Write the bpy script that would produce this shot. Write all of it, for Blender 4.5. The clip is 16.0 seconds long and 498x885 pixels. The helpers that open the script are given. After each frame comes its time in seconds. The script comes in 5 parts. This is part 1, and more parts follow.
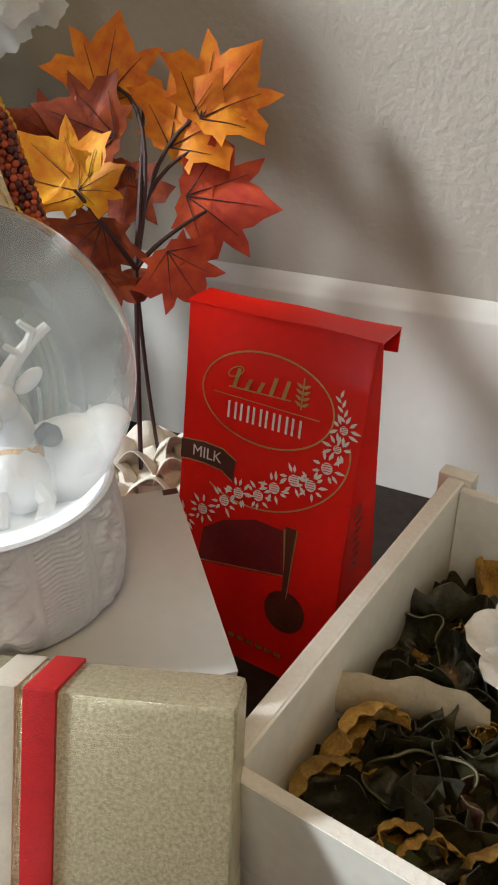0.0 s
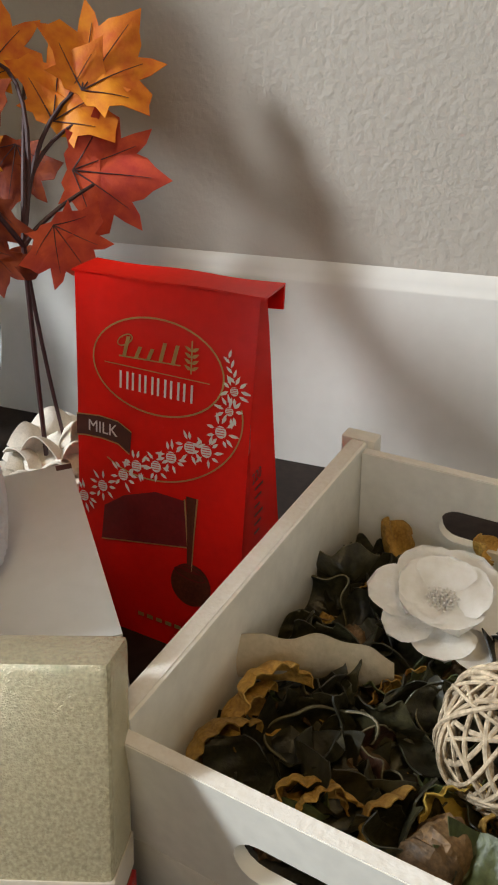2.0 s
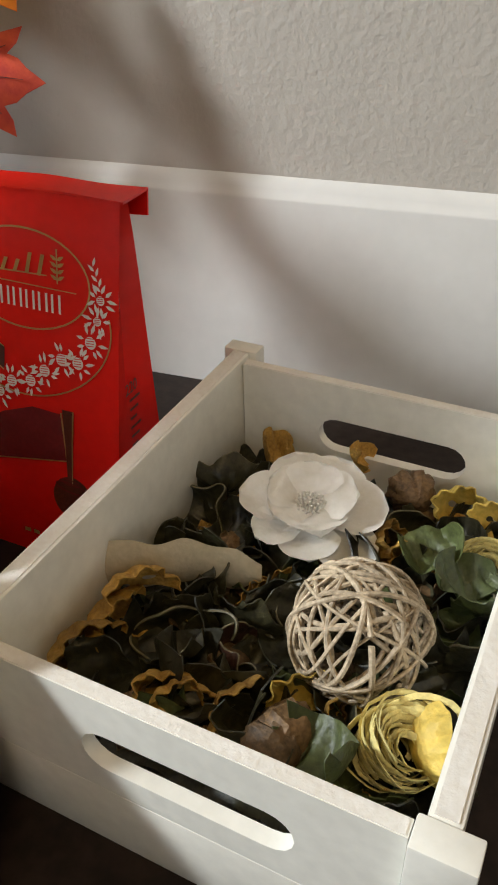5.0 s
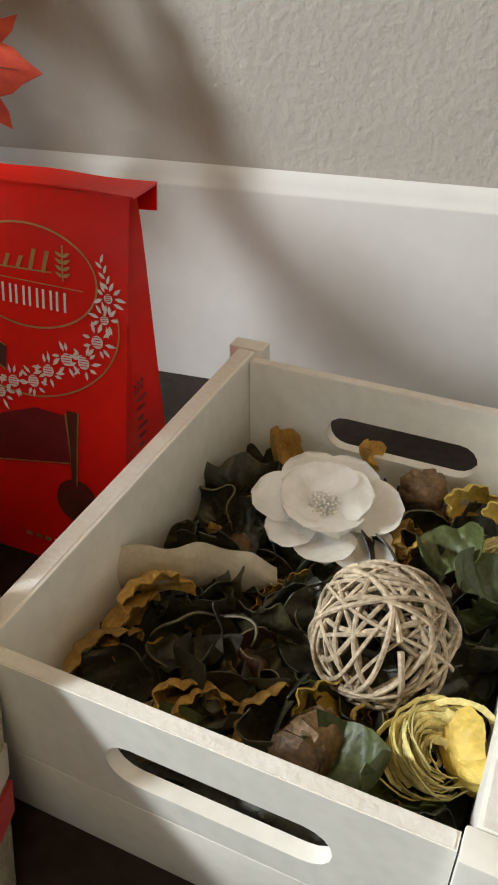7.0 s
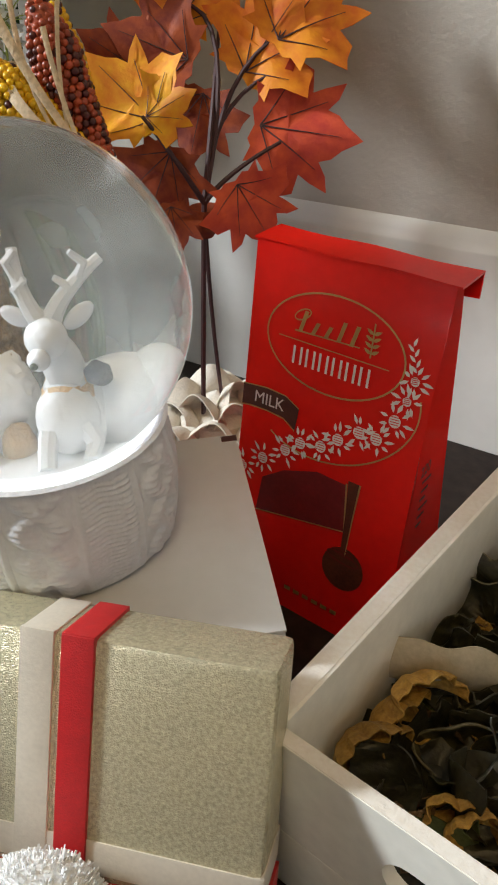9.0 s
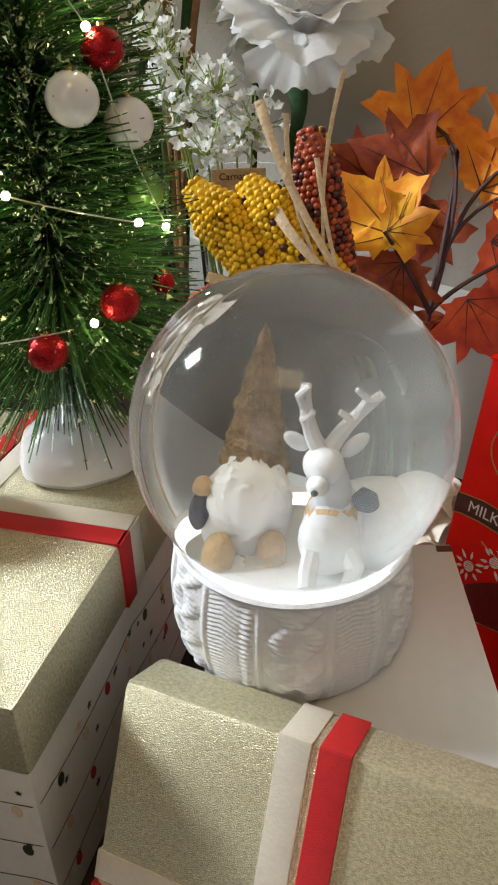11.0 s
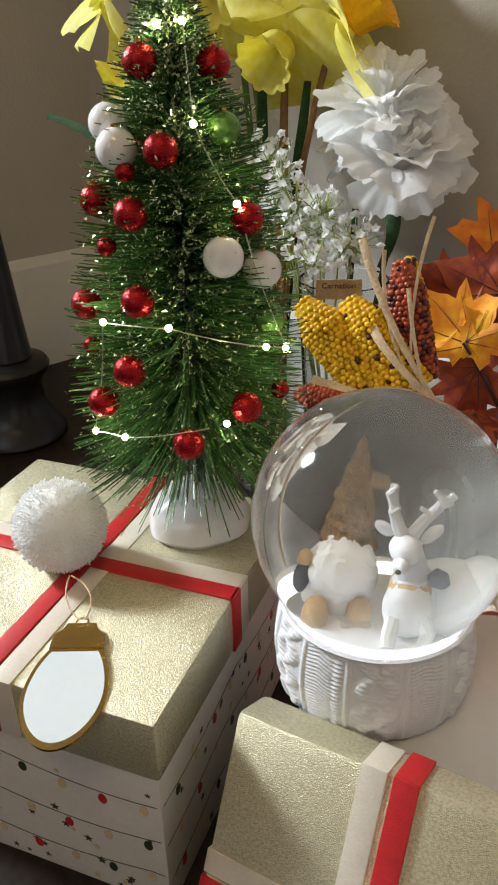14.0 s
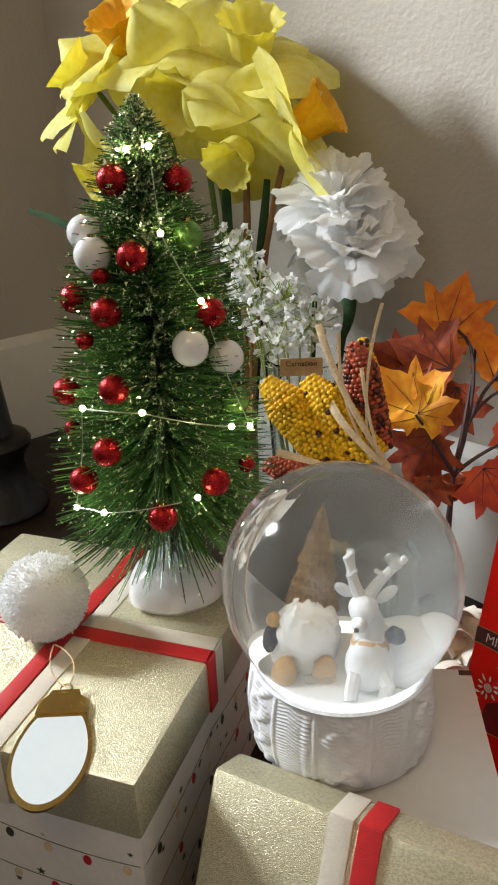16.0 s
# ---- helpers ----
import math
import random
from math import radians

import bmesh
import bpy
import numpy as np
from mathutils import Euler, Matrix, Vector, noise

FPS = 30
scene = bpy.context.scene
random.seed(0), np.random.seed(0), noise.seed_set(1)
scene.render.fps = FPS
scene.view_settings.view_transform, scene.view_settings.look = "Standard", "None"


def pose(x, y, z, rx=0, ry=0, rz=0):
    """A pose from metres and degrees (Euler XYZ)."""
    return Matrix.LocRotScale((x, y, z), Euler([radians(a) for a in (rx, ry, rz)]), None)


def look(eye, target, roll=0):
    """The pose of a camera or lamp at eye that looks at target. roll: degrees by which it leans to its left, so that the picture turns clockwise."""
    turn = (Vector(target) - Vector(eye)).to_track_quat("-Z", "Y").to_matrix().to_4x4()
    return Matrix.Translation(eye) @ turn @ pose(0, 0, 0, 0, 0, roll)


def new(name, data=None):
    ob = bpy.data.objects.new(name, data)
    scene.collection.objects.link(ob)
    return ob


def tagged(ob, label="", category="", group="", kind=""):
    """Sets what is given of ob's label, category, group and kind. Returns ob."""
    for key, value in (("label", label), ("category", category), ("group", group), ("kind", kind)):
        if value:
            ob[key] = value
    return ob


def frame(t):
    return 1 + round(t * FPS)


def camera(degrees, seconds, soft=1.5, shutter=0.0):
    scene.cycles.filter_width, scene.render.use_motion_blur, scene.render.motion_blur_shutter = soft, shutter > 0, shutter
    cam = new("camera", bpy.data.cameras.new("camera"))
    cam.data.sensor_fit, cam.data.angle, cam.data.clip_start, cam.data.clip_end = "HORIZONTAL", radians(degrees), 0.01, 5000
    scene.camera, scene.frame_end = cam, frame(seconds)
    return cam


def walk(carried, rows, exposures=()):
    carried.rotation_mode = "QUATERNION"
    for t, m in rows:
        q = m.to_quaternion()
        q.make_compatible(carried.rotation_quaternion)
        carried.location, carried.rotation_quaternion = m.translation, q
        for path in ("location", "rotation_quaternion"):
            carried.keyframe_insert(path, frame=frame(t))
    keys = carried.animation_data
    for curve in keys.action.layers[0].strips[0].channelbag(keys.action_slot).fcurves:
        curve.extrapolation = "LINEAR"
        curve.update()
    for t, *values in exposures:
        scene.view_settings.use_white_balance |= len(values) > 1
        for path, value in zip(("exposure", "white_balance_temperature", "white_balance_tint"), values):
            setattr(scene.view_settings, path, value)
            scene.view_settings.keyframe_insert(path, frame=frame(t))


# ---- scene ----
cam = camera(35.66, 16.0, soft=2.0)
PATH = [
    (0, 0.07620, -0.48457, 0.33192, 59.594, 0.948, 27.858),
    (0.5, 0.08292, -0.48464, 0.33339, 60.944, 1.016, 26.056),
    (1, 0.08165, -0.47990, 0.31907, 61.048, 1.204, 25.342),
    (1.5, 0.09138, -0.47830, 0.31312, 60.860, 1.770, 24.661),
    (2, 0.10334, -0.47640, 0.30824, 60.241, 1.944, 23.173),
    (2.5, 0.11141, -0.47511, 0.30841, 59.475, 2.036, 21.716),
    (3, 0.12956, -0.45835, 0.31553, 58.578, 3.091, 20.958),
    (3.5, 0.12533, -0.45531, 0.29997, 56.902, 4.172, 20.962),
    (4, 0.12795, -0.46153, 0.29737, 55.383, 3.230, 21.307),
    (4.5, 0.13817, -0.46526, 0.29815, 55.072, 1.625, 20.643),
    (4.7, 0.14267, -0.46672, 0.30000, 54.960, 1.361, 20.247),
    (6.8, 0.13503, -0.46851, 0.29198, 55.366, 0.928, 18.397),
    (7, 0.12334, -0.46561, 0.29802, 54.465, 0.540, 17.907),
    (7.5, 0.11295, -0.46210, 0.30232, 54.377, 0.953, 22.800),
    (8, 0.09321, -0.46405, 0.31416, 54.415, 1.783, 27.887),
    (8.2, 0.08670, -0.46476, 0.31555, 54.856, 1.915, 29.731),
    (10.3, 0.05560, -0.48535, 0.35370, 57.264, 1.886, 38.706),
    (10.5, 0.04933, -0.49036, 0.35949, 57.823, 2.086, 40.354),
    (11, 0.02906, -0.50063, 0.36083, 58.863, 1.198, 43.880),
    (11.5, 0.02089, -0.50562, 0.36884, 59.222, 0.464, 45.644),
    (12, 0.01527, -0.50820, 0.37490, 59.963, 0.188, 47.369),
    (12.5, 0.01157, -0.51212, 0.37584, 60.628, -0.315, 48.254),
    (13, 0.01757, -0.50603, 0.39078, 60.791, -0.587, 49.547),
    (13.5, 0.03777, -0.53348, 0.39932, 61.448, 0.712, 50.173),
    (14, 0.06093, -0.55235, 0.41788, 62.196, 1.249, 49.838),
    (14.5, 0.06773, -0.55965, 0.42157, 63.165, 1.323, 49.418),
    (15, 0.07728, -0.56219, 0.43057, 64.487, 1.683, 48.901),
    (15.5, 0.09466, -0.56523, 0.44042, 66.369, 2.130, 48.131),
    (16, 0.08929, -0.56621, 0.43890, 66.795, 2.140, 47.884),
]
walk(cam, [(t, pose(x, y, z, rx, ry, rz)) for t, x, y, z, rx, ry, rz in PATH])

# ---- light ----
world = bpy.data.worlds.new("world")
scene.world = world
world.use_nodes = True
sky = world.node_tree.nodes.new("ShaderNodeTexSky")
sky.sky_type, sky.sun_disc = "NISHITA", False
sky.sun_elevation, sky.sun_rotation = radians(25), radians(190)
world.node_tree.links.new(sky.outputs[0], world.node_tree.nodes["Background"].inputs[0])
world.node_tree.nodes["Background"].inputs[1].default_value = 0.1


def area_lamp(name, eye, target, sx, sy, watts, colour):
    data = bpy.data.lights.new(name, "AREA")
    data.shape, data.size, data.size_y, data.energy, data.color = "RECTANGLE", sx, sy, watts, colour
    ob = new(name, data)
    ob.matrix_world = look(eye, target)
    return ob


area_lamp("window_daylight", (-1.92, -1.15, 1.42), (0.0, -0.30, 0.12), 0.32, 0.40, 83, (0.89, 0.95, 0.975))
# broad cool fill added from behind to brighten camera-facing whites; no known window
area_lamp("back_window_daylight", (0.75, -2.88, 1.45), (-0.1, -0.3, 0.15), 1.1, 1.0, 6.0, (0.90, 0.95, 0.98))
# warm overhead fill added to tint and lift the shaded sides, without a fixture
area_lamp("ceiling_lamp_light", (0.45, -1.15, 2.36), (0.2, -0.7, 0.0), 0.7, 0.7, 12.5, (1.0, 0.70, 0.33))
scene.view_settings.exposure = -0.04


# ---- materials ----
def material(name, colour, rough=0.5, metal=0.0, vary=0.15, scale=30.0, bump=0.0, bump_scale=200.0, second=None, coat=0.0, sss=0.0, island=0.0, obrand=0.0, sparkle=0.0, spec=0.5):
    """A surface with colour variation at two scales, fine relief, and optional mixing towards a second colour."""
    mat = bpy.data.materials.new(name)
    mat.use_nodes = True
    nt = mat.node_tree
    n, l = nt.nodes, nt.links
    b = n["Principled BSDF"]
    b.inputs["Roughness"].default_value = rough
    b.inputs["Metallic"].default_value = metal
    b.inputs["Coat Weight"].default_value = coat
    b.inputs["Specular IOR Level"].default_value = spec
    if sss:
        b.inputs["Subsurface Weight"].default_value = sss
        b.inputs["Subsurface Radius"].default_value = (0.004, 0.003, 0.002)
    tc = n.new("ShaderNodeTexCoord")
    t1 = n.new("ShaderNodeTexNoise")
    t1.inputs["Scale"].default_value, t1.inputs["Detail"].default_value = scale, 5
    t2 = n.new("ShaderNodeTexNoise")
    t2.inputs["Scale"].default_value, t2.inputs["Detail"].default_value = scale * 7, 3
    l.new(tc.outputs["Object"], t1.inputs["Vector"])
    l.new(tc.outputs["Object"], t2.inputs["Vector"])
    add = n.new("ShaderNodeMath")
    add.operation = "ADD"
    l.new(t1.outputs["Fac"], add.inputs[0])
    l.new(t2.outputs["Fac"], add.inputs[1])
    ramp = n.new("ShaderNodeMapRange")
    ramp.inputs["From Min"].default_value, ramp.inputs["From Max"].default_value = 0.7, 1.3
    l.new(add.outputs[0], ramp.inputs["Value"])
    fac = ramp.outputs[0]
    lo = [max(0, c * (1 - vary)) for c in colour]
    hi = second if second else [min(1, c * (1 + vary)) for c in colour]
    mix = n.new("ShaderNodeMix")
    mix.data_type = "RGBA"
    mix.inputs["A"].default_value, mix.inputs["B"].default_value = (*lo, 1), (*hi, 1)
    l.new(fac, mix.inputs["Factor"])
    out = mix.outputs["Result"]
    if island or obrand:
        src = n.new("ShaderNodeNewGeometry").outputs["Random Per Island"] if island else n.new("ShaderNodeObjectInfo").outputs["Random"]
        mr = n.new("ShaderNodeMapRange")
        k = island or obrand
        mr.inputs["To Min"].default_value, mr.inputs["To Max"].default_value = 1 - k, 1 + k
        l.new(src, mr.inputs["Value"])
        hsv = n.new("ShaderNodeHueSaturation")
        l.new(mr.outputs[0], hsv.inputs["Value"])
        l.new(out, hsv.inputs["Color"])
        out = hsv.outputs["Color"]
    l.new(out, b.inputs["Base Color"])
    if bump or sparkle:
        bt = n.new("ShaderNodeTexNoise")
        bt.inputs["Scale"].default_value, bt.inputs["Detail"].default_value = bump_scale, 4
        l.new(tc.outputs["Object"], bt.inputs["Vector"])
        bp = n.new("ShaderNodeBump")
        bp.inputs["Strength"].default_value, bp.inputs["Distance"].default_value = bump, 0.002
        l.new(bt.outputs["Fac"], bp.inputs["Height"])
        l.new(bp.outputs["Normal"], b.inputs["Normal"])
    return mat


def petal(name, colour, second, through_share=0.4, scale=40.0, rough=0.6, grain=600.0):
    """A thin sheet that lets light through: silk, paper, yarn."""
    mat = material(name, colour, rough, vary=0.06, scale=scale, second=second, bump=0.15, bump_scale=grain)
    nt = mat.node_tree
    b = nt.nodes["Principled BSDF"]
    tr = nt.nodes.new("ShaderNodeBsdfTranslucent")
    nt.links.new(b.inputs["Base Color"].links[0].from_socket, tr.inputs["Color"])
    mix = nt.nodes.new("ShaderNodeMixShader")
    mix.inputs[0].default_value = through_share
    nt.links.new(b.outputs[0], mix.inputs[1])
    nt.links.new(tr.outputs[0], mix.inputs[2])
    nt.links.new(mix.outputs[0], nt.nodes["Material Output"].inputs["Surface"])
    return mat


def cloudy_glass(name, ior, colour, share):
    """Glass round a slightly cloudy liquid."""
    mat = glass(name, ior, colour)
    nt = mat.node_tree
    d = nt.nodes.new("ShaderNodeBsdfTranslucent")
    d.inputs[0].default_value = (0.72, 0.76, 0.74, 1)
    t = nt.nodes.new("ShaderNodeTexNoise")
    t.inputs["Scale"].default_value, t.inputs["Detail"].default_value = 22, 6
    tc = nt.nodes.new("ShaderNodeTexCoord")
    nt.links.new(tc.outputs["Object"], t.inputs["Vector"])
    mr = nt.nodes.new("ShaderNodeMapRange")
    mr.inputs["From Min"].default_value, mr.inputs["From Max"].default_value = 0.35, 0.7
    mr.inputs["To Min"].default_value, mr.inputs["To Max"].default_value = share * 0.5, share * 1.5
    nt.links.new(t.outputs["Fac"], mr.inputs["Value"])
    mix = nt.nodes.new("ShaderNodeMixShader")
    nt.links.new(mr.outputs[0], mix.inputs[0])
    nt.links.new(nt.nodes["Principled BSDF"].outputs[0], mix.inputs[1])
    nt.links.new(d.outputs[0], mix.inputs[2])
    nt.links.new(mix.outputs[0], nt.nodes["Material Output"].inputs["Surface"])
    return mat


def glass(name, ior, colour=(1, 1, 1), rough=0.0):
    mat = bpy.data.materials.new(name)
    mat.use_nodes = True
    b = mat.node_tree.nodes["Principled BSDF"]
    b.inputs["Transmission Weight"].default_value, b.inputs["IOR"].default_value, b.inputs["Roughness"].default_value = 1, ior, rough
    b.inputs["Base Color"].default_value = (*colour, 1)
    return mat


def glowing(name, colour, strength):
    mat = bpy.data.materials.new(name)
    mat.use_nodes = True
    b = mat.node_tree.nodes["Principled BSDF"]
    b.inputs["Base Color"].default_value = (*colour, 1)
    b.inputs["Emission Color"].default_value = (*colour, 1)
    b.inputs["Emission Strength"].default_value = strength
    return mat


WALL = material("wall_paint", (0.49, 0.45, 0.40), 0.7, vary=0.03, scale=6, bump=0.48, bump_scale=200)
TRIM = material("trim_paint", (0.70, 0.685, 0.66), 0.35, vary=0.03, scale=12, bump=0.06, bump_scale=40)
FLOOR = material("dark_wood", (0.022, 0.014, 0.011), 0.42, vary=0.5, scale=18, bump=0.1, bump_scale=120, spec=0.22)
CEIL = material("ceiling_paint", (0.8, 0.78, 0.74), 0.8, vary=0.02)
CRATE = material("white_painted_wood", (0.84, 0.82, 0.75), 0.40, vary=0.06, scale=22, bump=0.12, bump_scale=160)
RAWEDGE = material("worn_wood_edge", (0.88, 0.85, 0.80), 0.6, vary=0.04, scale=60, bump=0.3, bump_scale=300, second=(0.76, 0.71, 0.64))
GOLD = material("champagne_glitter_paper", (0.69, 0.64, 0.45), 0.27, metal=0.58, vary=0.34, scale=700, bump=0.50, bump_scale=1700)
REDRIB = material("red_grosgrain", (0.50, 0.012, 0.015), 0.5, vary=0.12, scale=200, bump=0.2, bump_scale=1500)
CREAM = material("cream_satin", (0.66, 0.60, 0.51), 0.42, vary=0.06, scale=80, bump=0.1, bump_scale=900)
PAPER = material("printed_white_card", (0.70, 0.66, 0.62), 0.55, vary=0.05, scale=40)
WHITEBOX = material("white_card", (0.66, 0.67, 0.69), 0.26, vary=0.03, scale=20, coat=0.2)
POUCH = material("red_laminate", (0.72, 0.010, 0.006), 0.27, vary=0.06, scale=25, bump=0.06, bump_scale=60, coat=0.10, spec=0.25)
POUCHDARK = material("dark_red_window", (0.16, 0.012, 0.014), 0.25, vary=0.2, scale=60, coat=0.3)
INK_GOLD = material("gold_foil", (0.55, 0.36, 0.13), 0.3, metal=0.7, vary=0.15, scale=300)
INK_WHITE = material("white_ink", (0.78, 0.70, 0.66), 0.45, vary=0.05, scale=300)
INK_BROWN = material("brown_ink", (0.075, 0.02, 0.014), 0.4, vary=0.2, scale=200)
CHOC = material("chocolate", (0.09, 0.022, 0.012), 0.22, vary=0.3, scale=100, coat=0.3)
PLASTER = material("white_resin", (0.66, 0.665, 0.70), 0.55, vary=0.05, scale=60, bump=0.3, bump_scale=500)
HATBROWN = material("brown_knit", (0.26, 0.145, 0.06), 0.85, vary=0.6, scale=420, bump=1.0, bump_scale=900, second=(0.48, 0.30, 0.14))
FUR = material("white_fur", (0.88, 0.89, 0.90), 0.9, vary=0.04, scale=100, spec=0.1)
DARKCLOTH = material("dark_blue_yarn", (0.03, 0.03, 0.06), 0.8, vary=0.5, scale=300, bump=0.5, bump_scale=900)
TAN = material("tan_resin", (0.52, 0.32, 0.14), 0.6, vary=0.2, scale=300, bump=0.5, bump_scale=900)
SNOWGLASS = cloudy_glass("liquid_filled_glass", 1.34, (0.98, 0.99, 0.985), 0.22)
VASEGLASS = glass("clear_glass", 1.45, (0.97, 0.99, 0.98))
LEDWHITE = glowing("led_white", (0.93, 0.96, 1.0), 1.3)
FAIRY = glowing("fairy_light", (1.0, 0.90, 0.55), 110.0)
NEEDLE = material("green_tinsel", (0.030, 0.112, 0.026), 0.28, vary=0.4, scale=40, second=(0.105, 0.27, 0.06), island=0.75)
GLITTER = material("silver_glitter", (0.92, 1.0, 0.62), 0.42, metal=0.85, vary=0.1, scale=100)
WIRE = material("dark_wire", (0.03, 0.035, 0.02), 0.5, vary=0.3)
SILVERWIRE = material("silver_wire", (0.6, 0.6, 0.5), 0.3, metal=1.0, vary=0.1)
BAUBLE = material("red_metallic", (0.34, 0.008, 0.010), 0.25, metal=0.75, vary=0.4, scale=420, bump=0.25, bump_scale=900)
PEARL = material("white_pearl", (0.80, 0.79, 0.79), 0.25, vary=0.03, scale=60, coat=0.5)
GREENB = material("green_bauble", (0.12, 0.26, 0.05), 0.25, metal=0.4, vary=0.2, scale=100)
GOLDMETAL = material("brushed_gold", (0.60, 0.40, 0.12), 0.25, metal=1.0, vary=0.12, scale=90)
TAGWHITE = material("white_enamel", (0.66, 0.72, 0.76), 0.25, vary=0.02, scale=30)
MAPLE_O = petal("orange_maple_fabric", (0.70, 0.105, 0.004), (0.95, 0.36, 0.008), 0.12, 16.0)
MAPLE_R = petal("red_maple_fabric", (0.50, 0.028, 0.022), (0.78, 0.11, 0.03), 0.12, 16.0)
MAPLE_D = petal("dark_maple_fabric", (0.18, 0.012, 0.009), (0.48, 0.09, 0.012), 0.12, 18.0)
MAPLE_Y = petal("amber_maple_fabric", (0.80, 0.22, 0.006), (0.95, 0.52, 0.012), 0.12, 18.0)
VEIN = material("dark_purple_stem", (0.055, 0.02, 0.022), 0.5, vary=0.3)
STEMBROWN = material("brown_stem", (0.24, 0.11, 0.03), 0.6, vary=0.3)
CORN_Y = material("yellow_kernels", (0.78, 0.46, 0.008), 0.35, vary=0.15, scale=80, island=0.15)
CORN_R = material("brick_red_kernels", (0.36, 0.06, 0.02), 0.4, vary=0.25, scale=80, island=0.35)
CORN_B = material("dark_kernels", (0.07, 0.012, 0.01), 0.35, vary=0.3, scale=80)
STRAW = material("pale_raffia", (0.66, 0.50, 0.32), 0.6, vary=0.2, scale=90, bump=0.3, bump_scale=500)
PETALW = petal("white_silk_petal", (0.96, 0.96, 0.96), (0.98, 0.98, 0.98), 0.58, rough=0.85)
PETALY = petal("yellow_silk_petal", (0.92, 0.82, 0.10), (0.95, 0.92, 0.36), 0.50, 22.0)
TRUMPET = petal("orange_trumpet", (0.92, 0.44, 0.005), (0.94, 0.58, 0.02), 0.2)
GREENSTEM = material("green_stem", (0.10, 0.17, 0.04), 0.55, vary=0.3, scale=60)
LIMESTEM = material("lime_stem", (0.28, 0.36, 0.08), 0.55, vary=0.3, scale=60)
GREENLEAF = material("dark_green_leaf", (0.03, 0.065, 0.025), 0.75, vary=0.3, scale=60, spec=0.15)
BLACK = material("black_lacquer", (0.012, 0.012, 0.013), 0.35, vary=0.3, scale=30)
POT_DARK = material("dried_dark_leaf", (0.018, 0.016, 0.008), 0.40, vary=0.5, scale=60, second=(0.055, 0.050, 0.022), bump=0.3, bump_scale=300, obrand=0.4)
POT_MAROON = material("dried_maroon_leaf", (0.050, 0.020, 0.014), 0.45, vary=0.5, scale=60, second=(0.11, 0.05, 0.03), bump=0.3, bump_scale=300, obrand=0.2)
POT_BROWN = material("dried_brown_pod", (0.12, 0.065, 0.025), 0.6, vary=0.5, scale=70, second=(0.24, 0.14, 0.06), bump=0.5, bump_scale=350, obrand=0.35)
POT_GOLD = material("dried_gold_petal", (0.40, 0.20, 0.035), 0.6, vary=0.4, scale=70, second=(0.55, 0.33, 0.07), bump=0.5, bump_scale=350, obrand=0.3)
POT_YEL = material("yellow_wood_shaving", (0.64, 0.46, 0.10), 0.6, vary=0.2, scale=50, bump=0.5, bump_scale=350, obrand=0.1)
POT_STRAW = material("pale_yellow_fibre", (0.62, 0.52, 0.20), 0.65, vary=0.25, scale=60, bump=0.4, bump_scale=400, island=0.25)
POT_GREEN = material("dried_green_leaf", (0.072, 0.088, 0.028), 0.5, vary=0.4, scale=60, bump=0.3, bump_scale=300, obrand=0.25)
POT_TAN = material("tan_dried_leaf", (0.46, 0.40, 0.29), 0.7, vary=0.12, scale=50, bump=0.3, bump_scale=200)
SHAVING = petal("ivory_wood_petal", (0.92, 0.89, 0.83), (0.95, 0.93, 0.90), 0.18)
RATTAN = material("grey_rattan", (0.36, 0.27, 0.17), 0.65, vary=0.4, scale=70, second=(0.62, 0.50, 0.35), bump=0.4, bump_scale=400, island=0.25)
RUFFLE = material("ivory_burlap", (0.72, 0.66, 0.58), 0.8, vary=0.1, scale=120, bump=0.4, bump_scale=900)


# ---- building helpers ----
def finish(bm, smooth=True, doubles=0.0):
    if doubles:
        bmesh.ops.remove_doubles(bm, verts=bm.verts, dist=doubles)
    me = bpy.data.meshes.new("mesh")
    bm.to_mesh(me)
    bm.free()
    if smooth:
        me.polygons.foreach_set("use_smooth", [True] * len(me.polygons))
        me.set_sharp_from_angle(angle=radians(38))
    return me


def part(name, bm, mat, parent=None, label="", smooth=True, m=None):
    """Links a bmesh as one mesh object, under a thing or a part."""
    me = finish(bm, smooth)
    mats = mat if isinstance(mat, (list, tuple)) else [mat]
    for one in mats:
        me.materials.append(one)
    ob = new(name, me)
    if parent:
        ob.parent = parent
    if m is not None:
        ob.matrix_basis = m
    if label:
        ob["label"] = label
    return ob


def thing(name, label, category, m=None, group="", kind=""):
    ob = new(name)
    ob.empty_display_size = 0.02
    if m is not None:
        ob.matrix_basis = m
    return tagged(ob, label, category, group, kind)


def add_box(bm, lo, hi, bevel=0.0, m=None):
    c = [(a + b) / 2 for a, b in zip(lo, hi)]
    s = [b - a for a, b in zip(lo, hi)]
    r = bmesh.ops.create_cube(bm, size=1, matrix=Matrix.Translation(c) @ Matrix.Diagonal((*s, 1)))
    vs = r["verts"]
    if bevel:
        es = list({e for v in vs for e in v.link_edges})
        r = bmesh.ops.bevel(bm, geom=es, offset=bevel, segments=2, affect="EDGES", profile=0.6)
        vs = list({v for f in r["faces"] for v in f.verts} | {v for v in vs if v.is_valid})
    if m is not None:
        bmesh.ops.transform(bm, matrix=m, verts=[v for v in vs if v.is_valid])
    return bm


def box_bm(lo, hi, bevel=0.0, m=None):
    return add_box(bmesh.new(), lo, hi, bevel, m)


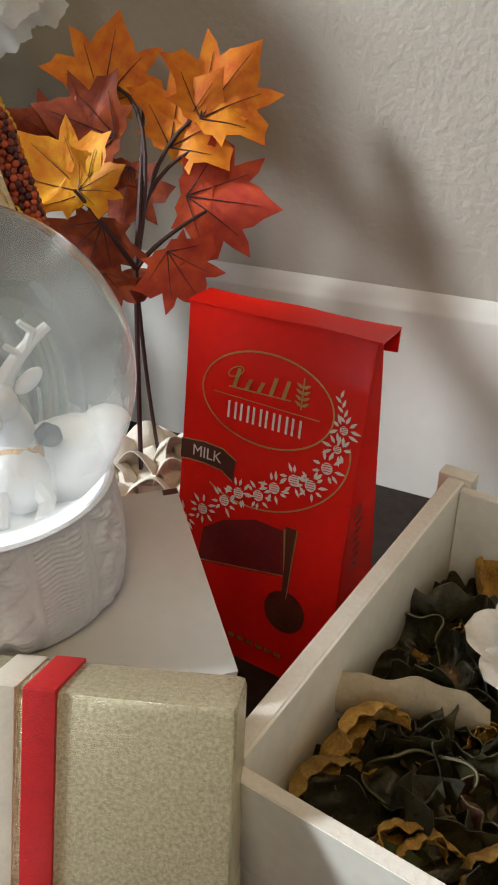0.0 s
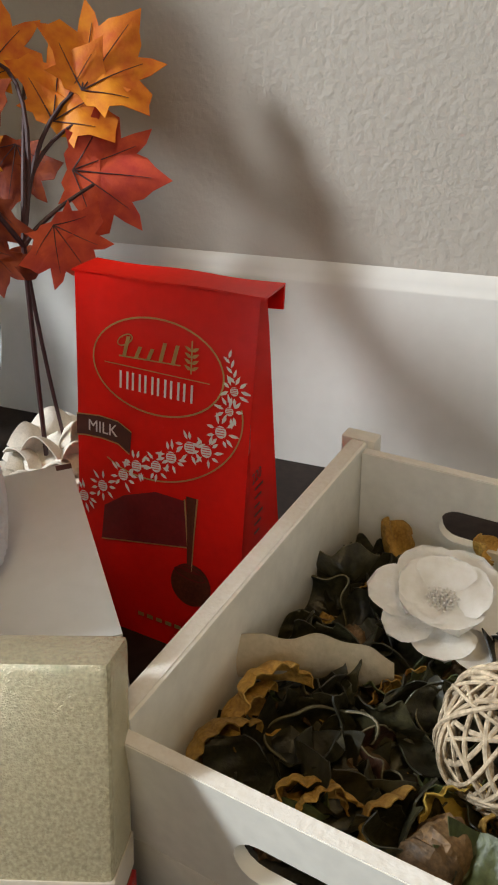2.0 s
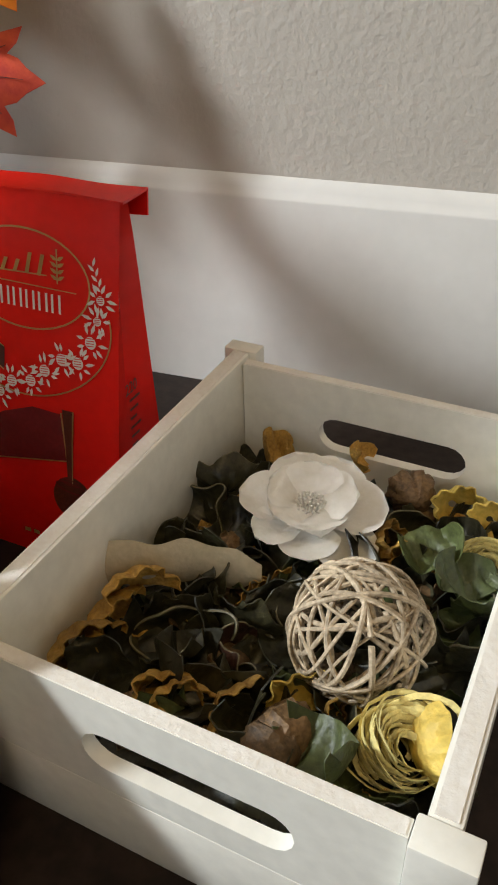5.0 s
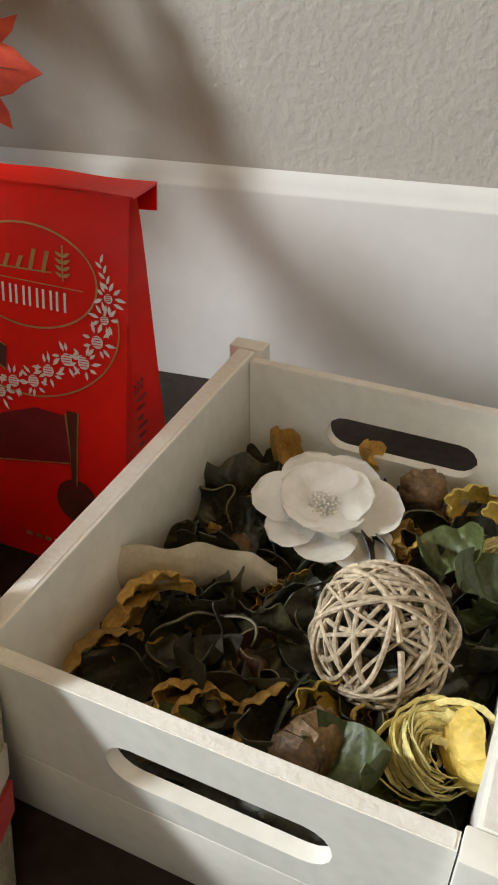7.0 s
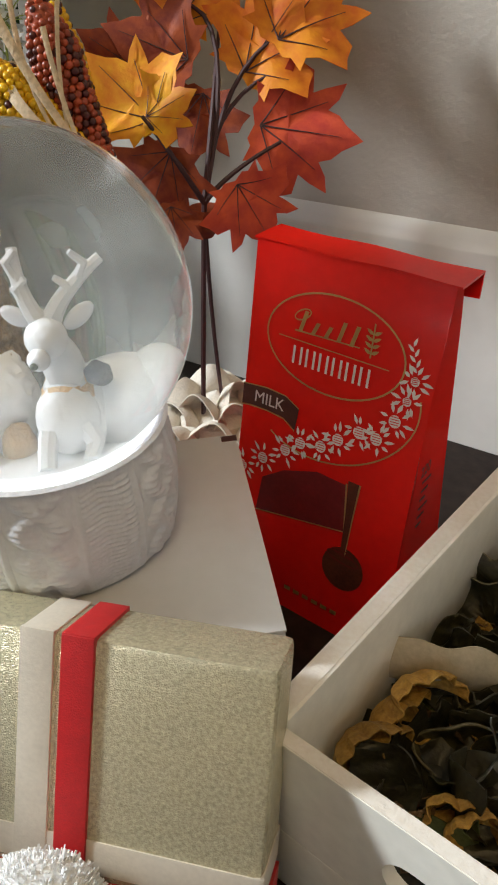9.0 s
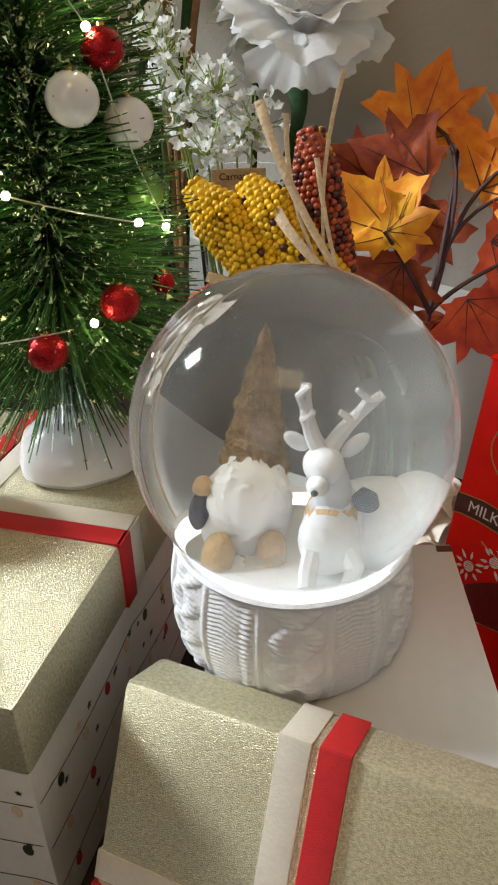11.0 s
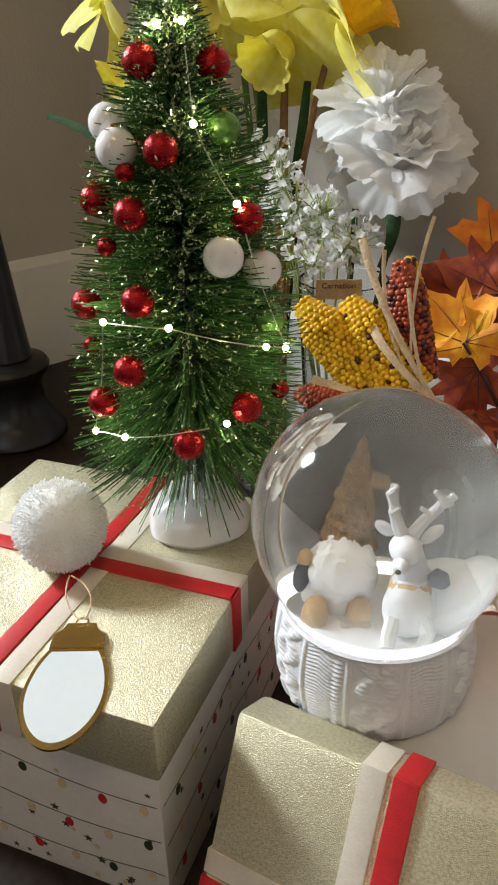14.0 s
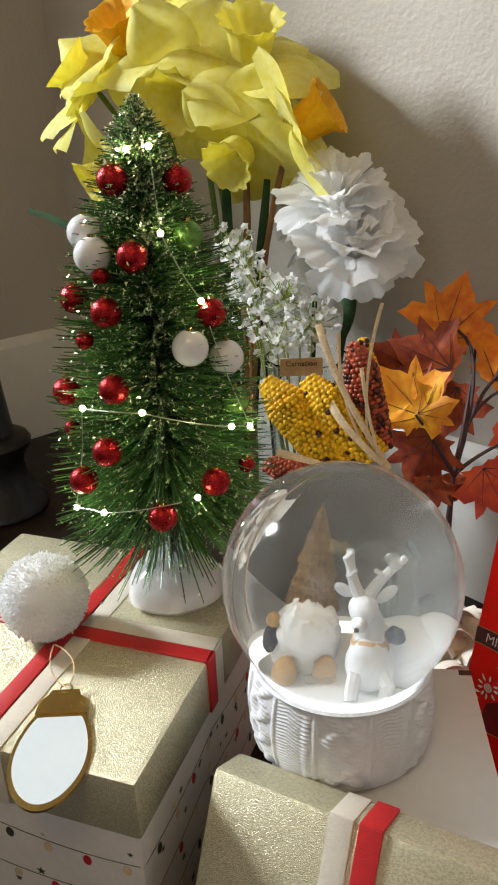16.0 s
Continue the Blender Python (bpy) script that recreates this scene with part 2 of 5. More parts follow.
def add_lathe(bm, profile, segs=32, m=None, wobble=None):
    rings = []
    for k, (r, z) in enumerate(profile):
        ring = []
        for i in range(segs):
            a = 2 * math.pi * i / segs
            rr = r * (wobble(a, z) if wobble else 1)
            v = Vector((rr * math.cos(a), rr * math.sin(a), z))
            ring.append(bm.verts.new(m @ v if m is not None else v))
        rings.append(ring)
    for a, b in zip(rings, rings[1:]):
        for i in range(segs):
            bm.faces.new((a[i], a[(i + 1) % segs], b[(i + 1) % segs], b[i]))
    if profile[0][0] > 1e-6:
        bm.faces.new(list(reversed(rings[0])))
    if profile[-1][0] > 1e-6:
        bm.faces.new(rings[-1])
    return bm


def lathe_bm(profile, segs=32, m=None, wobble=None):
    return add_lathe(bmesh.new(), profile, segs, m, wobble)


def add_tube(bm, pts, radius, segs=6, taper=1.0, flat=1.0):
    """A tube along points; taper: the end's radius as a share of the start's; flat below 1 makes a strap."""
    pts = [Vector(p) for p in pts]
    n = len(pts)
    side = None
    rings = []
    for i, p in enumerate(pts):
        d = (pts[min(i + 1, n - 1)] - pts[max(i - 1, 0)]).normalized()
        if side is None:
            side = d.orthogonal().normalized()
        side = (side - d * side.dot(d)).normalized()
        up = d.cross(side)
        r = radius * (1 + (taper - 1) * i / max(1, n - 1))
        rings.append([bm.verts.new(p + r * (side * math.cos(2 * math.pi * k / segs) + up * flat * math.sin(2 * math.pi * k / segs))) for k in range(segs)])
    for a, b in zip(rings, rings[1:]):
        for k in range(segs):
            bm.faces.new((a[k], a[(k + 1) % segs], b[(k + 1) % segs], b[k]))
    bm.faces.new(list(reversed(rings[0])))
    bm.faces.new(rings[-1])
    return bm


def tube_bm(pts, radius, segs=6, taper=1.0, flat=1.0):
    return add_tube(bmesh.new(), pts, radius, segs, taper, flat)


def curve_pts(a, b, c, n=8):
    """Points of a quadratic bend from a through the pull of b to c."""
    a, b, c = Vector(a), Vector(b), Vector(c)
    return [a * (1 - t) ** 2 + b * 2 * t * (1 - t) + c * t * t for t in [i / (n - 1) for i in range(n)]]


def ball_bm(r, sub=3, m=None):
    bm = bmesh.new()
    bmesh.ops.create_icosphere(bm, subdivisions=sub, radius=r, matrix=m if m is not None else Matrix())
    return bm


def add_sheet(bm, fn, nu, nv, thick=0.0):
    """A grid over u, v in 0..1, with thickness along its normals."""
    grid = [[Vector(fn(i / nu, j / nv)) for j in range(nv + 1)] for i in range(nu + 1)]
    top = [[bm.verts.new(p) for p in row] for row in grid]
    if thick:
        low = []
        for i in range(nu + 1):
            row = []
            for j in range(nv + 1):
                du = grid[min(i + 1, nu)][j] - grid[max(i - 1, 0)][j]
                dv = grid[i][min(j + 1, nv)] - grid[i][max(j - 1, 0)]
                nn = du.cross(dv)
                nn = nn.normalized() if nn.length > 1e-12 else Vector((0, 0, 1))
                row.append(bm.verts.new(grid[i][j] - nn * thick))
            low.append(row)
    for i in range(nu):
        for j in range(nv):
            bm.faces.new((top[i][j], top[i + 1][j], top[i + 1][j + 1], top[i][j + 1]))
            if thick:
                bm.faces.new((low[i][j], low[i][j + 1], low[i + 1][j + 1], low[i + 1][j]))
    if thick:
        for i in range(nu):
            bm.faces.new((top[i + 1][0], top[i][0], low[i][0], low[i + 1][0]))
            bm.faces.new((top[i][nv], top[i + 1][nv], low[i + 1][nv], low[i][nv]))
        for j in range(nv):
            bm.faces.new((top[0][j], top[0][j + 1], low[0][j + 1], low[0][j]))
            bm.faces.new((top[nu][j + 1], top[nu][j], low[nu][j], low[nu][j + 1]))
    return bm


def add_plate(bm, outline, z0, z1, m=None):
    """A flat plate from an outline in x, y between two heights."""
    f = lambda v: m @ Vector(v) if m is not None else Vector(v)
    lo = [bm.verts.new(f((x, y, z0))) for x, y in outline]
    hi = [bm.verts.new(f((x, y, z1))) for x, y in outline]
    n = len(outline)
    bm.faces.new(list(reversed(lo)))
    bm.faces.new(hi)
    for i in range(n):
        bm.faces.new((lo[i], lo[(i + 1) % n], hi[(i + 1) % n], hi[i]))
    return bm


def frame_m(origin, ex, ey):
    """The pose with these x and y axes at origin."""
    ex, ey = Vector(ex).normalized(), Vector(ey)
    ez = ex.cross(ey).normalized()
    ey = ez.cross(ex)
    m = Matrix((ex, ey, ez)).transposed().to_4x4()
    m.translation = origin
    return m


def slab(name, lo, hi, mat, label, category, kind="structure", bevel=0.0):
    ob = part(name, box_bm(lo, hi, bevel), mat)
    return tagged(ob, label, category, "", kind)


# ---- the room ----
XL, XR, YS, TOP = -0.94, 1.6, -2.9, 2.4
slab("floor", (XL - 0.1, YS - 0.1, -0.05), (XR + 0.1, 0.11, 0.0), FLOOR, "dark brown stained wood surface along the wall", "floor")
slab("wall_north", (XL, 0.010, 0.0), (XR, 0.11, TOP), WALL, "greige orange-peel textured painted wall", "wall")
# east wall and ceiling are unseen, added for bounce light and reflections
slab("wall_east", (XR, YS, 0.0), (XR + 0.1, 0.11, TOP), WALL, "unseen greige wall added to close the room", "wall")
slab("ceiling", (XL - 0.1, YS - 0.1, TOP), (XR + 0.1, 0.11, TOP + 0.05), CEIL, "unseen white ceiling added to close the room", "ceiling")


def west_wall():
    """The short wall, with the window opening that lets the daylight in."""
    bm = bmesh.new()
    y0, y1, z0, z1 = -1.35, -0.36, 0.36, 1.35
    add_box(bm, (XL - 0.1, YS, 0), (XL, y0, TOP))
    add_box(bm, (XL - 0.1, y1, 0), (XL, 0.11, TOP))
    add_box(bm, (XL - 0.1, y0, 0), (XL, y1, z0))
    add_box(bm, (XL - 0.1, y0, z1), (XL, y1, TOP))
    tagged(part("wall_west", bm, WALL, smooth=False), "greige textured painted wall with a window opening", "wall", "", "structure")


west_wall()


def south_wall():
    """The unseen wall behind, with an opening made up for the cool fill lamp."""
    bm = bmesh.new()
    x0, x1, z0, z1 = 0.2, 1.3, 0.95, 1.95
    add_box(bm, (XL, YS - 0.1, 0), (x0, YS, TOP))
    add_box(bm, (x1, YS - 0.1, 0), (XR, YS, TOP))
    add_box(bm, (x0, YS - 0.1, 0), (x1, YS, z0))
    add_box(bm, (x0, YS - 0.1, z1), (x1, YS, TOP))
    tagged(part("wall_south", bm, WALL, smooth=False), "unseen greige wall with an opening made for the cool fill", "wall", "", "structure")


south_wall()


def baseboard(name, m, length, label):
    """A board with a sloped moulded top; its front lies in the plane y = 0 and its back at y = 0.010."""
    prof = [(0.0095, 0.0), (0.0, 0.0), (0.0, 0.1420), (0.0007, 0.1438), (0.0024, 0.1452), (0.0038, 0.1484), (0.0060, 0.1520), (0.0082, 0.1543), (0.0095, 0.1550)]
    bm = bmesh.new()
    ends = [[bm.verts.new((x, y, z)) for y, z in prof] for x in (0, length)]
    n = len(prof)
    for i in range(n):
        bm.faces.new((ends[0][i], ends[0][(i + 1) % n], ends[1][(i + 1) % n], ends[1][i]))
    bm.faces.new(list(reversed(ends[0])))
    bm.faces.new(ends[1])
    bmesh.ops.recalc_face_normals(bm, faces=bm.faces)
    tagged(part(name, bm, TRIM, m=m), label, "baseboard", "", "structure")


baseboard("baseboard", pose(XL + 0.010, 0, 0), XR - XL - 0.01, "white painted wooden baseboard with moulded top edge")
baseboard("baseboard", pose(XL + 0.0095, YS + 0.0, 0, 0, 0, 90), -YS - 0.001, "white painted wooden baseboard on the short wall")

# ---- the gift boxes ----
GA, GB = Vector((-0.483, 0.875, 0)), Vector((0.875, 0.483, 0))


def gift_box(m, w, d, h, lid_h, printed, name, label, ribbons):
    """A box with a lift-off lid: x across, y deep, z up from the base, its middle at 0, 0."""
    root = thing(name, label, "gift box", m)
    x, y = w / 2, d / 2
    part("box_body", box_bm((-x + 0.002, -y + 0.002, 0), (x - 0.002, y - 0.002, h - 0.002), 0.0012), printed, root)
    bm = box_bm((-x, -y, h - lid_h), (x, y, h), 0.003)
    part("lid", bm, GOLD, root, "champagne glitter paper lid")
    for nm, mat, lab, lo, hi in ribbons:
        part(nm, box_bm(lo, hi, 0.0004), mat, root, lab)
    return root


def ribbon_set(w, d, h, lid_h, low, off, cross=None):
    """Red and cream ribbons that cross on the lid and run down its sides."""
    x, y, t = w / 2, d / 2, 0.0008
    out = []
    r0, r1, c0, c1 = off
    q0, q1, e0, e1 = cross or off
    for nm, mat, lab, a, b, a2, b2, up in (("red_ribbon", REDRIB, "red grosgrain ribbon", r0, r1, q0, q1, 0.0013), ("cream_ribbon", CREAM, "sheer cream satin ribbon", c0, c1, e0, e1, 0.0005)):
        out.append((nm, mat, lab, (-x - t, a2, h - 0.001), (x + t, b2, h + up)))
        out.append((nm, mat, lab, (x - 0.001, a2, low), (x + up, b2, h + up)))
        out.append((nm, mat, lab, (-x - up, a2, low), (-x + 0.001, b2, h + up)))
        out.append((nm, mat, lab, (a, -y - t, h - 0.001), (b, y + t, h + up + 0.0003)))
        out.append((nm, mat, lab, (a, -y - up, low), (b, -y + 0.001, h + up)))
        out.append((nm, mat, lab, (a, y - 0.001, low), (b, y + up, h + up)))
    return out


GL = frame_m((-0.2983, -0.3893, 0), GB, GA)
left_gift = gift_box(GL, 0.2, 0.2, 0.1405, 0.038, PAPER, "gift_box", "champagne glitter gift box with patterned sides and ribbons", ribbon_set(0.2, 0.2, 0.1405, 0.038, 0.1035, (-0.002, 0.009, 0.010, 0.022), (-0.006, 0.005, 0.006, 0.018)))

# the leaning gift box: its lid faces the room and its foot stands forward on the floor
TD = Vector((0.9380, 0.3466, 0))
NH = Vector((0.3466, -0.9380, 0))
B = radians(26.0)
DN = Vector((0, 0, -math.cos(B))) + NH * math.sin(B)
FACE_N = NH * math.cos(B) + Vector((0, 0, math.sin(B)))
A0 = Vector((-0.1510, -0.3885, 0.1320))
RW, RH, RT = 0.1500, 0.1465, 0.033
centre = A0 + TD * (RW / 2) + DN * (RH / 2) - FACE_N * RT
GR = frame_m(centre, TD, -DN)
right_gift = gift_box(GR, RW, RH, RT, RT - 0.003, PAPER, "gift_box", "champagne glitter gift box leaning back against a white carton", ribbon_set(RW, RH, RT, RT, 0.004, (0.0035, 0.0150, -0.0115, 0.0005), (-0.023, -0.011, -0.009, 0.003)))

# ---- white carton ----
W1, W2 = Vector((0.680, -0.733, 0)), Vector((0.733, 0.680, 0))
WBX = frame_m(Vector((-0.117, -0.208, 0)) + W1 * 0.065 - W2 * 0.060, W1, W2)
carton = thing("carton", "glossy white card carton with printed edge under the snow globe", "box", WBX)
part("carton_body", box_bm((-0.065, -0.060, 0), (0.065, 0.060, 0.1075), 0.0012), WHITEBOX, carton)
part("top_flap", box_bm((-0.0652, -0.0602, 0.1077), (0.0652, 0.0602, 0.109), 0.0005), WHITEBOX, carton, "glossy white closed flap")
for k in range(5):
    part("printed_bar", box_bm((-0.06 + 0.024 * k, 0.0599, 0.052 + 0.011 * (k % 2)), (-0.043 + 0.024 * k, 0.0604, 0.056 + 0.011 * (k % 2))), INK_BROWN, carton, "dark printed lines")
part("printed_bar", box_bm((-0.0640, 0.0525, 0.1089), (-0.0595, 0.0602, 0.1093)), INK_BROWN, carton, "dark printed mark on the corner")

# ---- crate ----
CU, CV = Vector((0.9936, -0.1132, 0)), Vector((0.1132, 0.9936, 0))
CR = frame_m((0.0011, -0.1119, 0), CU, CV)
crate = thing("wooden_crate", "white painted wooden crate with slotted handles, worn edges", "crate", CR)


def slotted_board(x0, x1, z0, z1, sx0, sx1, sz0, sz1, y0, y1):
    """A board with a round-ended handle slot right through it."""
    bm = bmesh.new()
    r = (sz1 - sz0) / 2
    inner = []
    for k in range(9):
        a = -math.pi / 2 + math.pi * k / 8
        inner.append((sx1 - r + r * math.cos(a), (sz0 + sz1) / 2 + r * math.sin(a)))
    for k in range(9):
        a = math.pi / 2 + math.pi * k / 8
        inner.append((sx0 + r + r * math.cos(a), (sz0 + sz1) / 2 + r * math.sin(a)))
    n = len(inner)
    outer = []
    for x, z in inner:
        # the point of the rim that belongs to each slot point
        if x > sx1 - r + 1e-6:
            outer.append((x1, z0 + (z1 - z0) * (z - sz0) / (sz1 - sz0)))
        elif x < sx0 + r - 1e-6:
            outer.append((x0, z0 + (z1 - z0) * (z - sz0) / (sz1 - sz0)))
        else:
            outer.append((x, z0 if z < (sz0 + sz1) / 2 else z1))
    # corners are added to the fan at the ends
    def ring(pts, y):
        return [bm.verts.new((x, y, z)) for x, z in pts]
    for y, flip in ((y0, False), (y1, True)):
        i_, o_ = ring(inner, y), ring(outer, y)
        cs = {k: bm.verts.new((x, y, z)) for k, (x, z) in {"br": (x1, z0), "tr": (x1, z1), "tl": (x0, z1), "bl": (x0, z0)}.items()}
        for k in range(n):
            k2 = (k + 1) % n
            f = [o_[k], o_[k2], i_[k2], i_[k]]
            if (outer[k][0] < x1 - 1e-6) != (outer[k2][0] < x1 - 1e-6):
                f = [o_[k], cs["br" if outer[k][1] < (z0 + z1) / 2 else "tr"], o_[k2], i_[k2], i_[k]]
            elif (outer[k][0] > x0 + 1e-6) != (outer[k2][0] > x0 + 1e-6):
                f = [o_[k], cs["tl" if outer[k][1] > (z0 + z1) / 2 else "bl"], o_[k2], i_[k2], i_[k]]
            bm.faces.new(f if not flip else list(reversed(f)))
    bm.verts.ensure_lookup_table()
    step = 2 * n + 4
    for k in range(n):
        k2 = (k + 1) % n
        v = bm.verts
        bm.faces.new((v[k2], v[k], v[step + k], v[step + k2]))
    bmesh.ops.remove_doubles(bm, verts=bm.verts, dist=1e-6)
    edge = [e for e in bm.edges if len(e.link_faces) == 1]
    bmesh.ops.bridge_loops(bm, edges=edge)
    bmesh.ops.recalc_face_normals(bm, faces=bm.faces)
    return bm


CH = 0.0935
part("front_board", slotted_board(0.0, 0.167, 0.0385, CH - 0.002, 0.054, 0.134, 0.052, 0.072, -0.2220, -0.2160), CRATE, crate)
part("back_board", slotted_board(0.0105, 0.1695, 0.0, CH - 0.001, 0.056, 0.136, 0.051, 0.071, -0.009, -0.003), CRATE, crate)
part("side_board", box_bm((0.0, -0.2150, 0), (0.010, 0.0, CH + 0.001), 0.0012), CRATE, crate)
part("side_board", box_bm((0.170, -0.2150, 0), (0.180, 0.0, CH + 0.001), 0.0012), CRATE, crate)
part("corner_post", box_bm((-0.006, 0.0005, 0), (0.014, 0.011, CH + 0.0015), 0.001), CRATE, crate)
part("corner_post", box_bm((0.166, 0.0005, 0), (0.186, 0.011, CH + 0.0015), 0.001), CRATE, crate)
part("corner_post", box_bm((0.1675, -0.2262, 0), (0.1865, -0.2152, CH + 0.0015), 0.001), CRATE, crate)
part("lower_front_board", box_bm((0.0, -0.2220, 0.0), (0.167, -0.2160, 0.0378), 0.0006), CRATE, crate)
for nm, lo, hi in (("worn_edge", (0.001, -0.2216, CH - 0.0021), (0.166, -0.2164, CH - 0.0016)), ("worn_edge", (0.011, -0.0086, CH - 0.0012), (0.169, -0.0034, CH - 0.0006)), ("worn_edge", (0.0016, -0.2140, CH + 0.0009), (0.0084, -0.001, CH + 0.0014)), ("worn_edge", (0.1716, -0.2140, CH + 0.0009), (0.1784, -0.001, CH + 0.0014))):
    part(nm, box_bm(lo, hi), RAWEDGE, crate, "worn raw wood edge")
part("base_board", box_bm((0.010, -0.2150, 0.002), (0.170, -0.0115, 0.008)), CRATE, crate)

# ---- pouch ----
BO = Vector((-0.082, -0.206, 0))
BN = Vector((-0.0914, -0.9757, 0.1993)).normalized()
BX = Vector((0.9957, -0.0933, 0)).normalized()
BY = BN.cross(BX)
PB = frame_m(BO, BX, BY) @ Matrix.Diagonal((1.01, 1.02, 1.0, 1))
pouch = thing("chocolate_pouch", "glossy red stand-up chocolate pouch with folded top and white blossom print", "food pouch", PB)


def pouch_body():
    """x across, y up the front, z out of the front; the bottom lies on the floor."""
    bm = bmesh.new()
    tilt = math.asin(BN.z)
    def world_back(y_up, depth):
        # a point behind the front by a level depth
        return Vector((0, y_up + depth * math.sin(tilt), -depth * math.cos(tilt)))
    prof = []
    for k in range(13):
        s = k / 12
        y = 0.193 * s
        half = 0.0525 - 0.0012 * math.sin(s * math.pi)
        puff = 0.0005 * math.sin(math.pi * min(1, s * 1.1))
        depth = 0.050 * (1 - s) ** 0.9 + 0.006
        prof.append((y, half, puff, depth))
    rings = []
    for y, half, puff, depth in prof:
        pts = []
        for i in range(9):
            u = -1 + 2 * i / 8
            pts.append(Vector((half * u, y, puff * (1 - u * u))))
        back = world_back(y, depth)
        mid = world_back(y, depth * 0.5)
        dent = 0.006
        pts.append(Vector((half - dent, mid.y, mid.z)))
        for i in range(9):
            u = 1 - 2 * i / 8
            pts.append(Vector((half * u, back.y, back.z - puff * (1 - u * u))))
        pts.append(Vector((-half + dent, mid.y, mid.z)))
        rings.append([bm.verts.new(p) for p in pts])
    n = len(rings[0])
    for a, b in zip(rings, rings[1:]):
        for i in range(n):
            bm.faces.new((a[i], a[(i + 1) % n], b[(i + 1) % n], b[i]))
    bm.faces.new(list(reversed(rings[0])))
    bm.faces.new(rings[-1])
    return bm


part("pouch_body", pouch_body(), POUCH, pouch)
fold = bmesh.new()


def flap(u, v):
    """The top strip, folded level over to the back, with its lip hanging down."""
    back = 0.0205 * min(1, v / 0.6) + 0.0015 * max(0, v - 0.6)
    drop = 0.0115 * max(0, v - 0.6) / 0.4 * (1 + 0.12 * math.sin(9 * u))
    wave = 0.0004 * math.sin(11 * u + 4 * v)
    return (-0.0535 + 0.1085 * u, 0.1940 + 0.19 * back - drop + wave, 0.0012 - back)


add_sheet(fold, flap, 16, 15, 0.0010)
part("folded_top", fold, POUCH, pouch)


def front_z(x, y):
    s = min(1, max(0, y / 0.193))
    half = 0.0525 - 0.0012 * math.sin(s * math.pi)
    return 0.0004 + 0.0005 * math.sin(math.pi * min(1, s * 1.1)) * (1 - min(1, (x / half)) ** 2)


def print_bm(polys, lift=0.0004, bm=None):
    """Thin printed shapes that follow the pouch's curved front."""
    bm = bm or bmesh.new()
    for poly in polys:
        vs = [bm.verts.new((x, y, front_z(x, y) + lift)) for x, y in poly]
        f = bm.faces.new(vs)
        if f.calc_area() and f.normal.z < 0:
            f.normal_flip()
    bmesh.ops.recalc_face_normals(bm, faces=bm.faces)
    for f in bm.faces:
        if f.normal.z < 0:
            f.normal_flip()
    return bm


def ellipse_ring(cx, cy, a, b, width, turn=0.0, n=48, span=(0, 360)):
    out = []
    a0, a1 = radians(span[0]), radians(span[1])
    for k in range(n):
        q = []
        for t, w in ((k, 0), (k + 1, 0), (k + 1, width), (k, width)):
            g = a0 + (a1 - a0) * t / n
            x, y = (a - w) * math.cos(g), (b - w) * math.sin(g)
            q.append((cx + x * math.cos(turn) - y * math.sin(turn), cy + x * math.sin(turn) + y * math.cos(turn)))
        out.append(q)
    return out


def leaf_poly(x, y, ang, ln, wd):
    c, s = math.cos(ang), math.sin(ang)
    pts = [(0, 0), (ln * 0.35, wd), (ln * 0.7, wd * 0.7), (ln, 0), (ln * 0.7, -wd * 0.7), (ln * 0.35, -wd)]
    return [(x + u * c - v * s, y + u * s + v * c) for u, v in pts]


def disc_poly(x, y, r, n=14):
    return [(x + r * math.cos(2 * math.pi * k / n), y + r * math.sin(2 * math.pi * k / n)) for k in range(n)]


part("gold_oval", print_bm(ellipse_ring(-0.0018, 0.1527, 0.0388, 0.0242, 0.0009)), INK_GOLD, pouch, "gold foil oval outline")
part("emblem_bar", print_bm([[(-0.033, 0.1505), (0.029, 0.1498), (0.029, 0.1503), (-0.033, 0.151)]]), INK_GOLD, pouch, "thin gold rule")
# the brand words stand as plain bars
strokes = []
for k in range(5):
    x = -0.022 + 0.0072 * k
    strokes.append([(x, 0.1555), (x + 0.0022, 0.1555), (x + 0.0048, 0.1655 if k in (0, 3, 4) else 0.1615), (x + 0.0026, 0.1655 if k in (0, 3, 4) else 0.1615)])
strokes += ellipse_ring(-0.0205, 0.1635, 0.0052, 0.0026, 0.0007, 0.5, 20)
strokes.append([(-0.024, 0.1548), (0.0125, 0.1558), (0.0125, 0.1564), (-0.024, 0.1556)])
for k in range(4):
    strokes.append(leaf_poly(0.0185, 0.1548 + 0.003 * k, 0.5, 0.0046, 0.0009))
    strokes.append(leaf_poly(0.0185, 0.1548 + 0.003 * k, 2.64, 0.0046, 0.0009))
strokes.append([(0.0181, 0.153), (0.0189, 0.153), (0.0189, 0.169), (0.0181, 0.169)])
part("script_mark", print_bm(strokes), INK_GOLD, pouch, "gold script mark drawn as plain strokes")
bars = []
for k in range(6):
    x = -0.0235 + 0.0076 * k
    for dx in (0.0, 0.0042):
        bars.append([(x + dx, 0.1388), (x + dx + 0.0013, 0.1388), (x + dx + 0.0013, 0.1478), (x + dx, 0.1478)])
for bar in bars:
    part("name_bar", print_bm([bar]), INK_WHITE, pouch, "cream printed bar")
banner = [(-0.0515, 0.1085), (-0.046, 0.1095), (-0.035, 0.1100), (-0.024, 0.1092), (-0.0165, 0.1050), (-0.0155, 0.1165), (-0.024, 0.1205), (-0.036, 0.1212), (-0.0515, 0.1195)]
part("flavour_banner", print_bm([banner], 0.0005), INK_BROWN, pouch, "dark brown banner with gold edge")
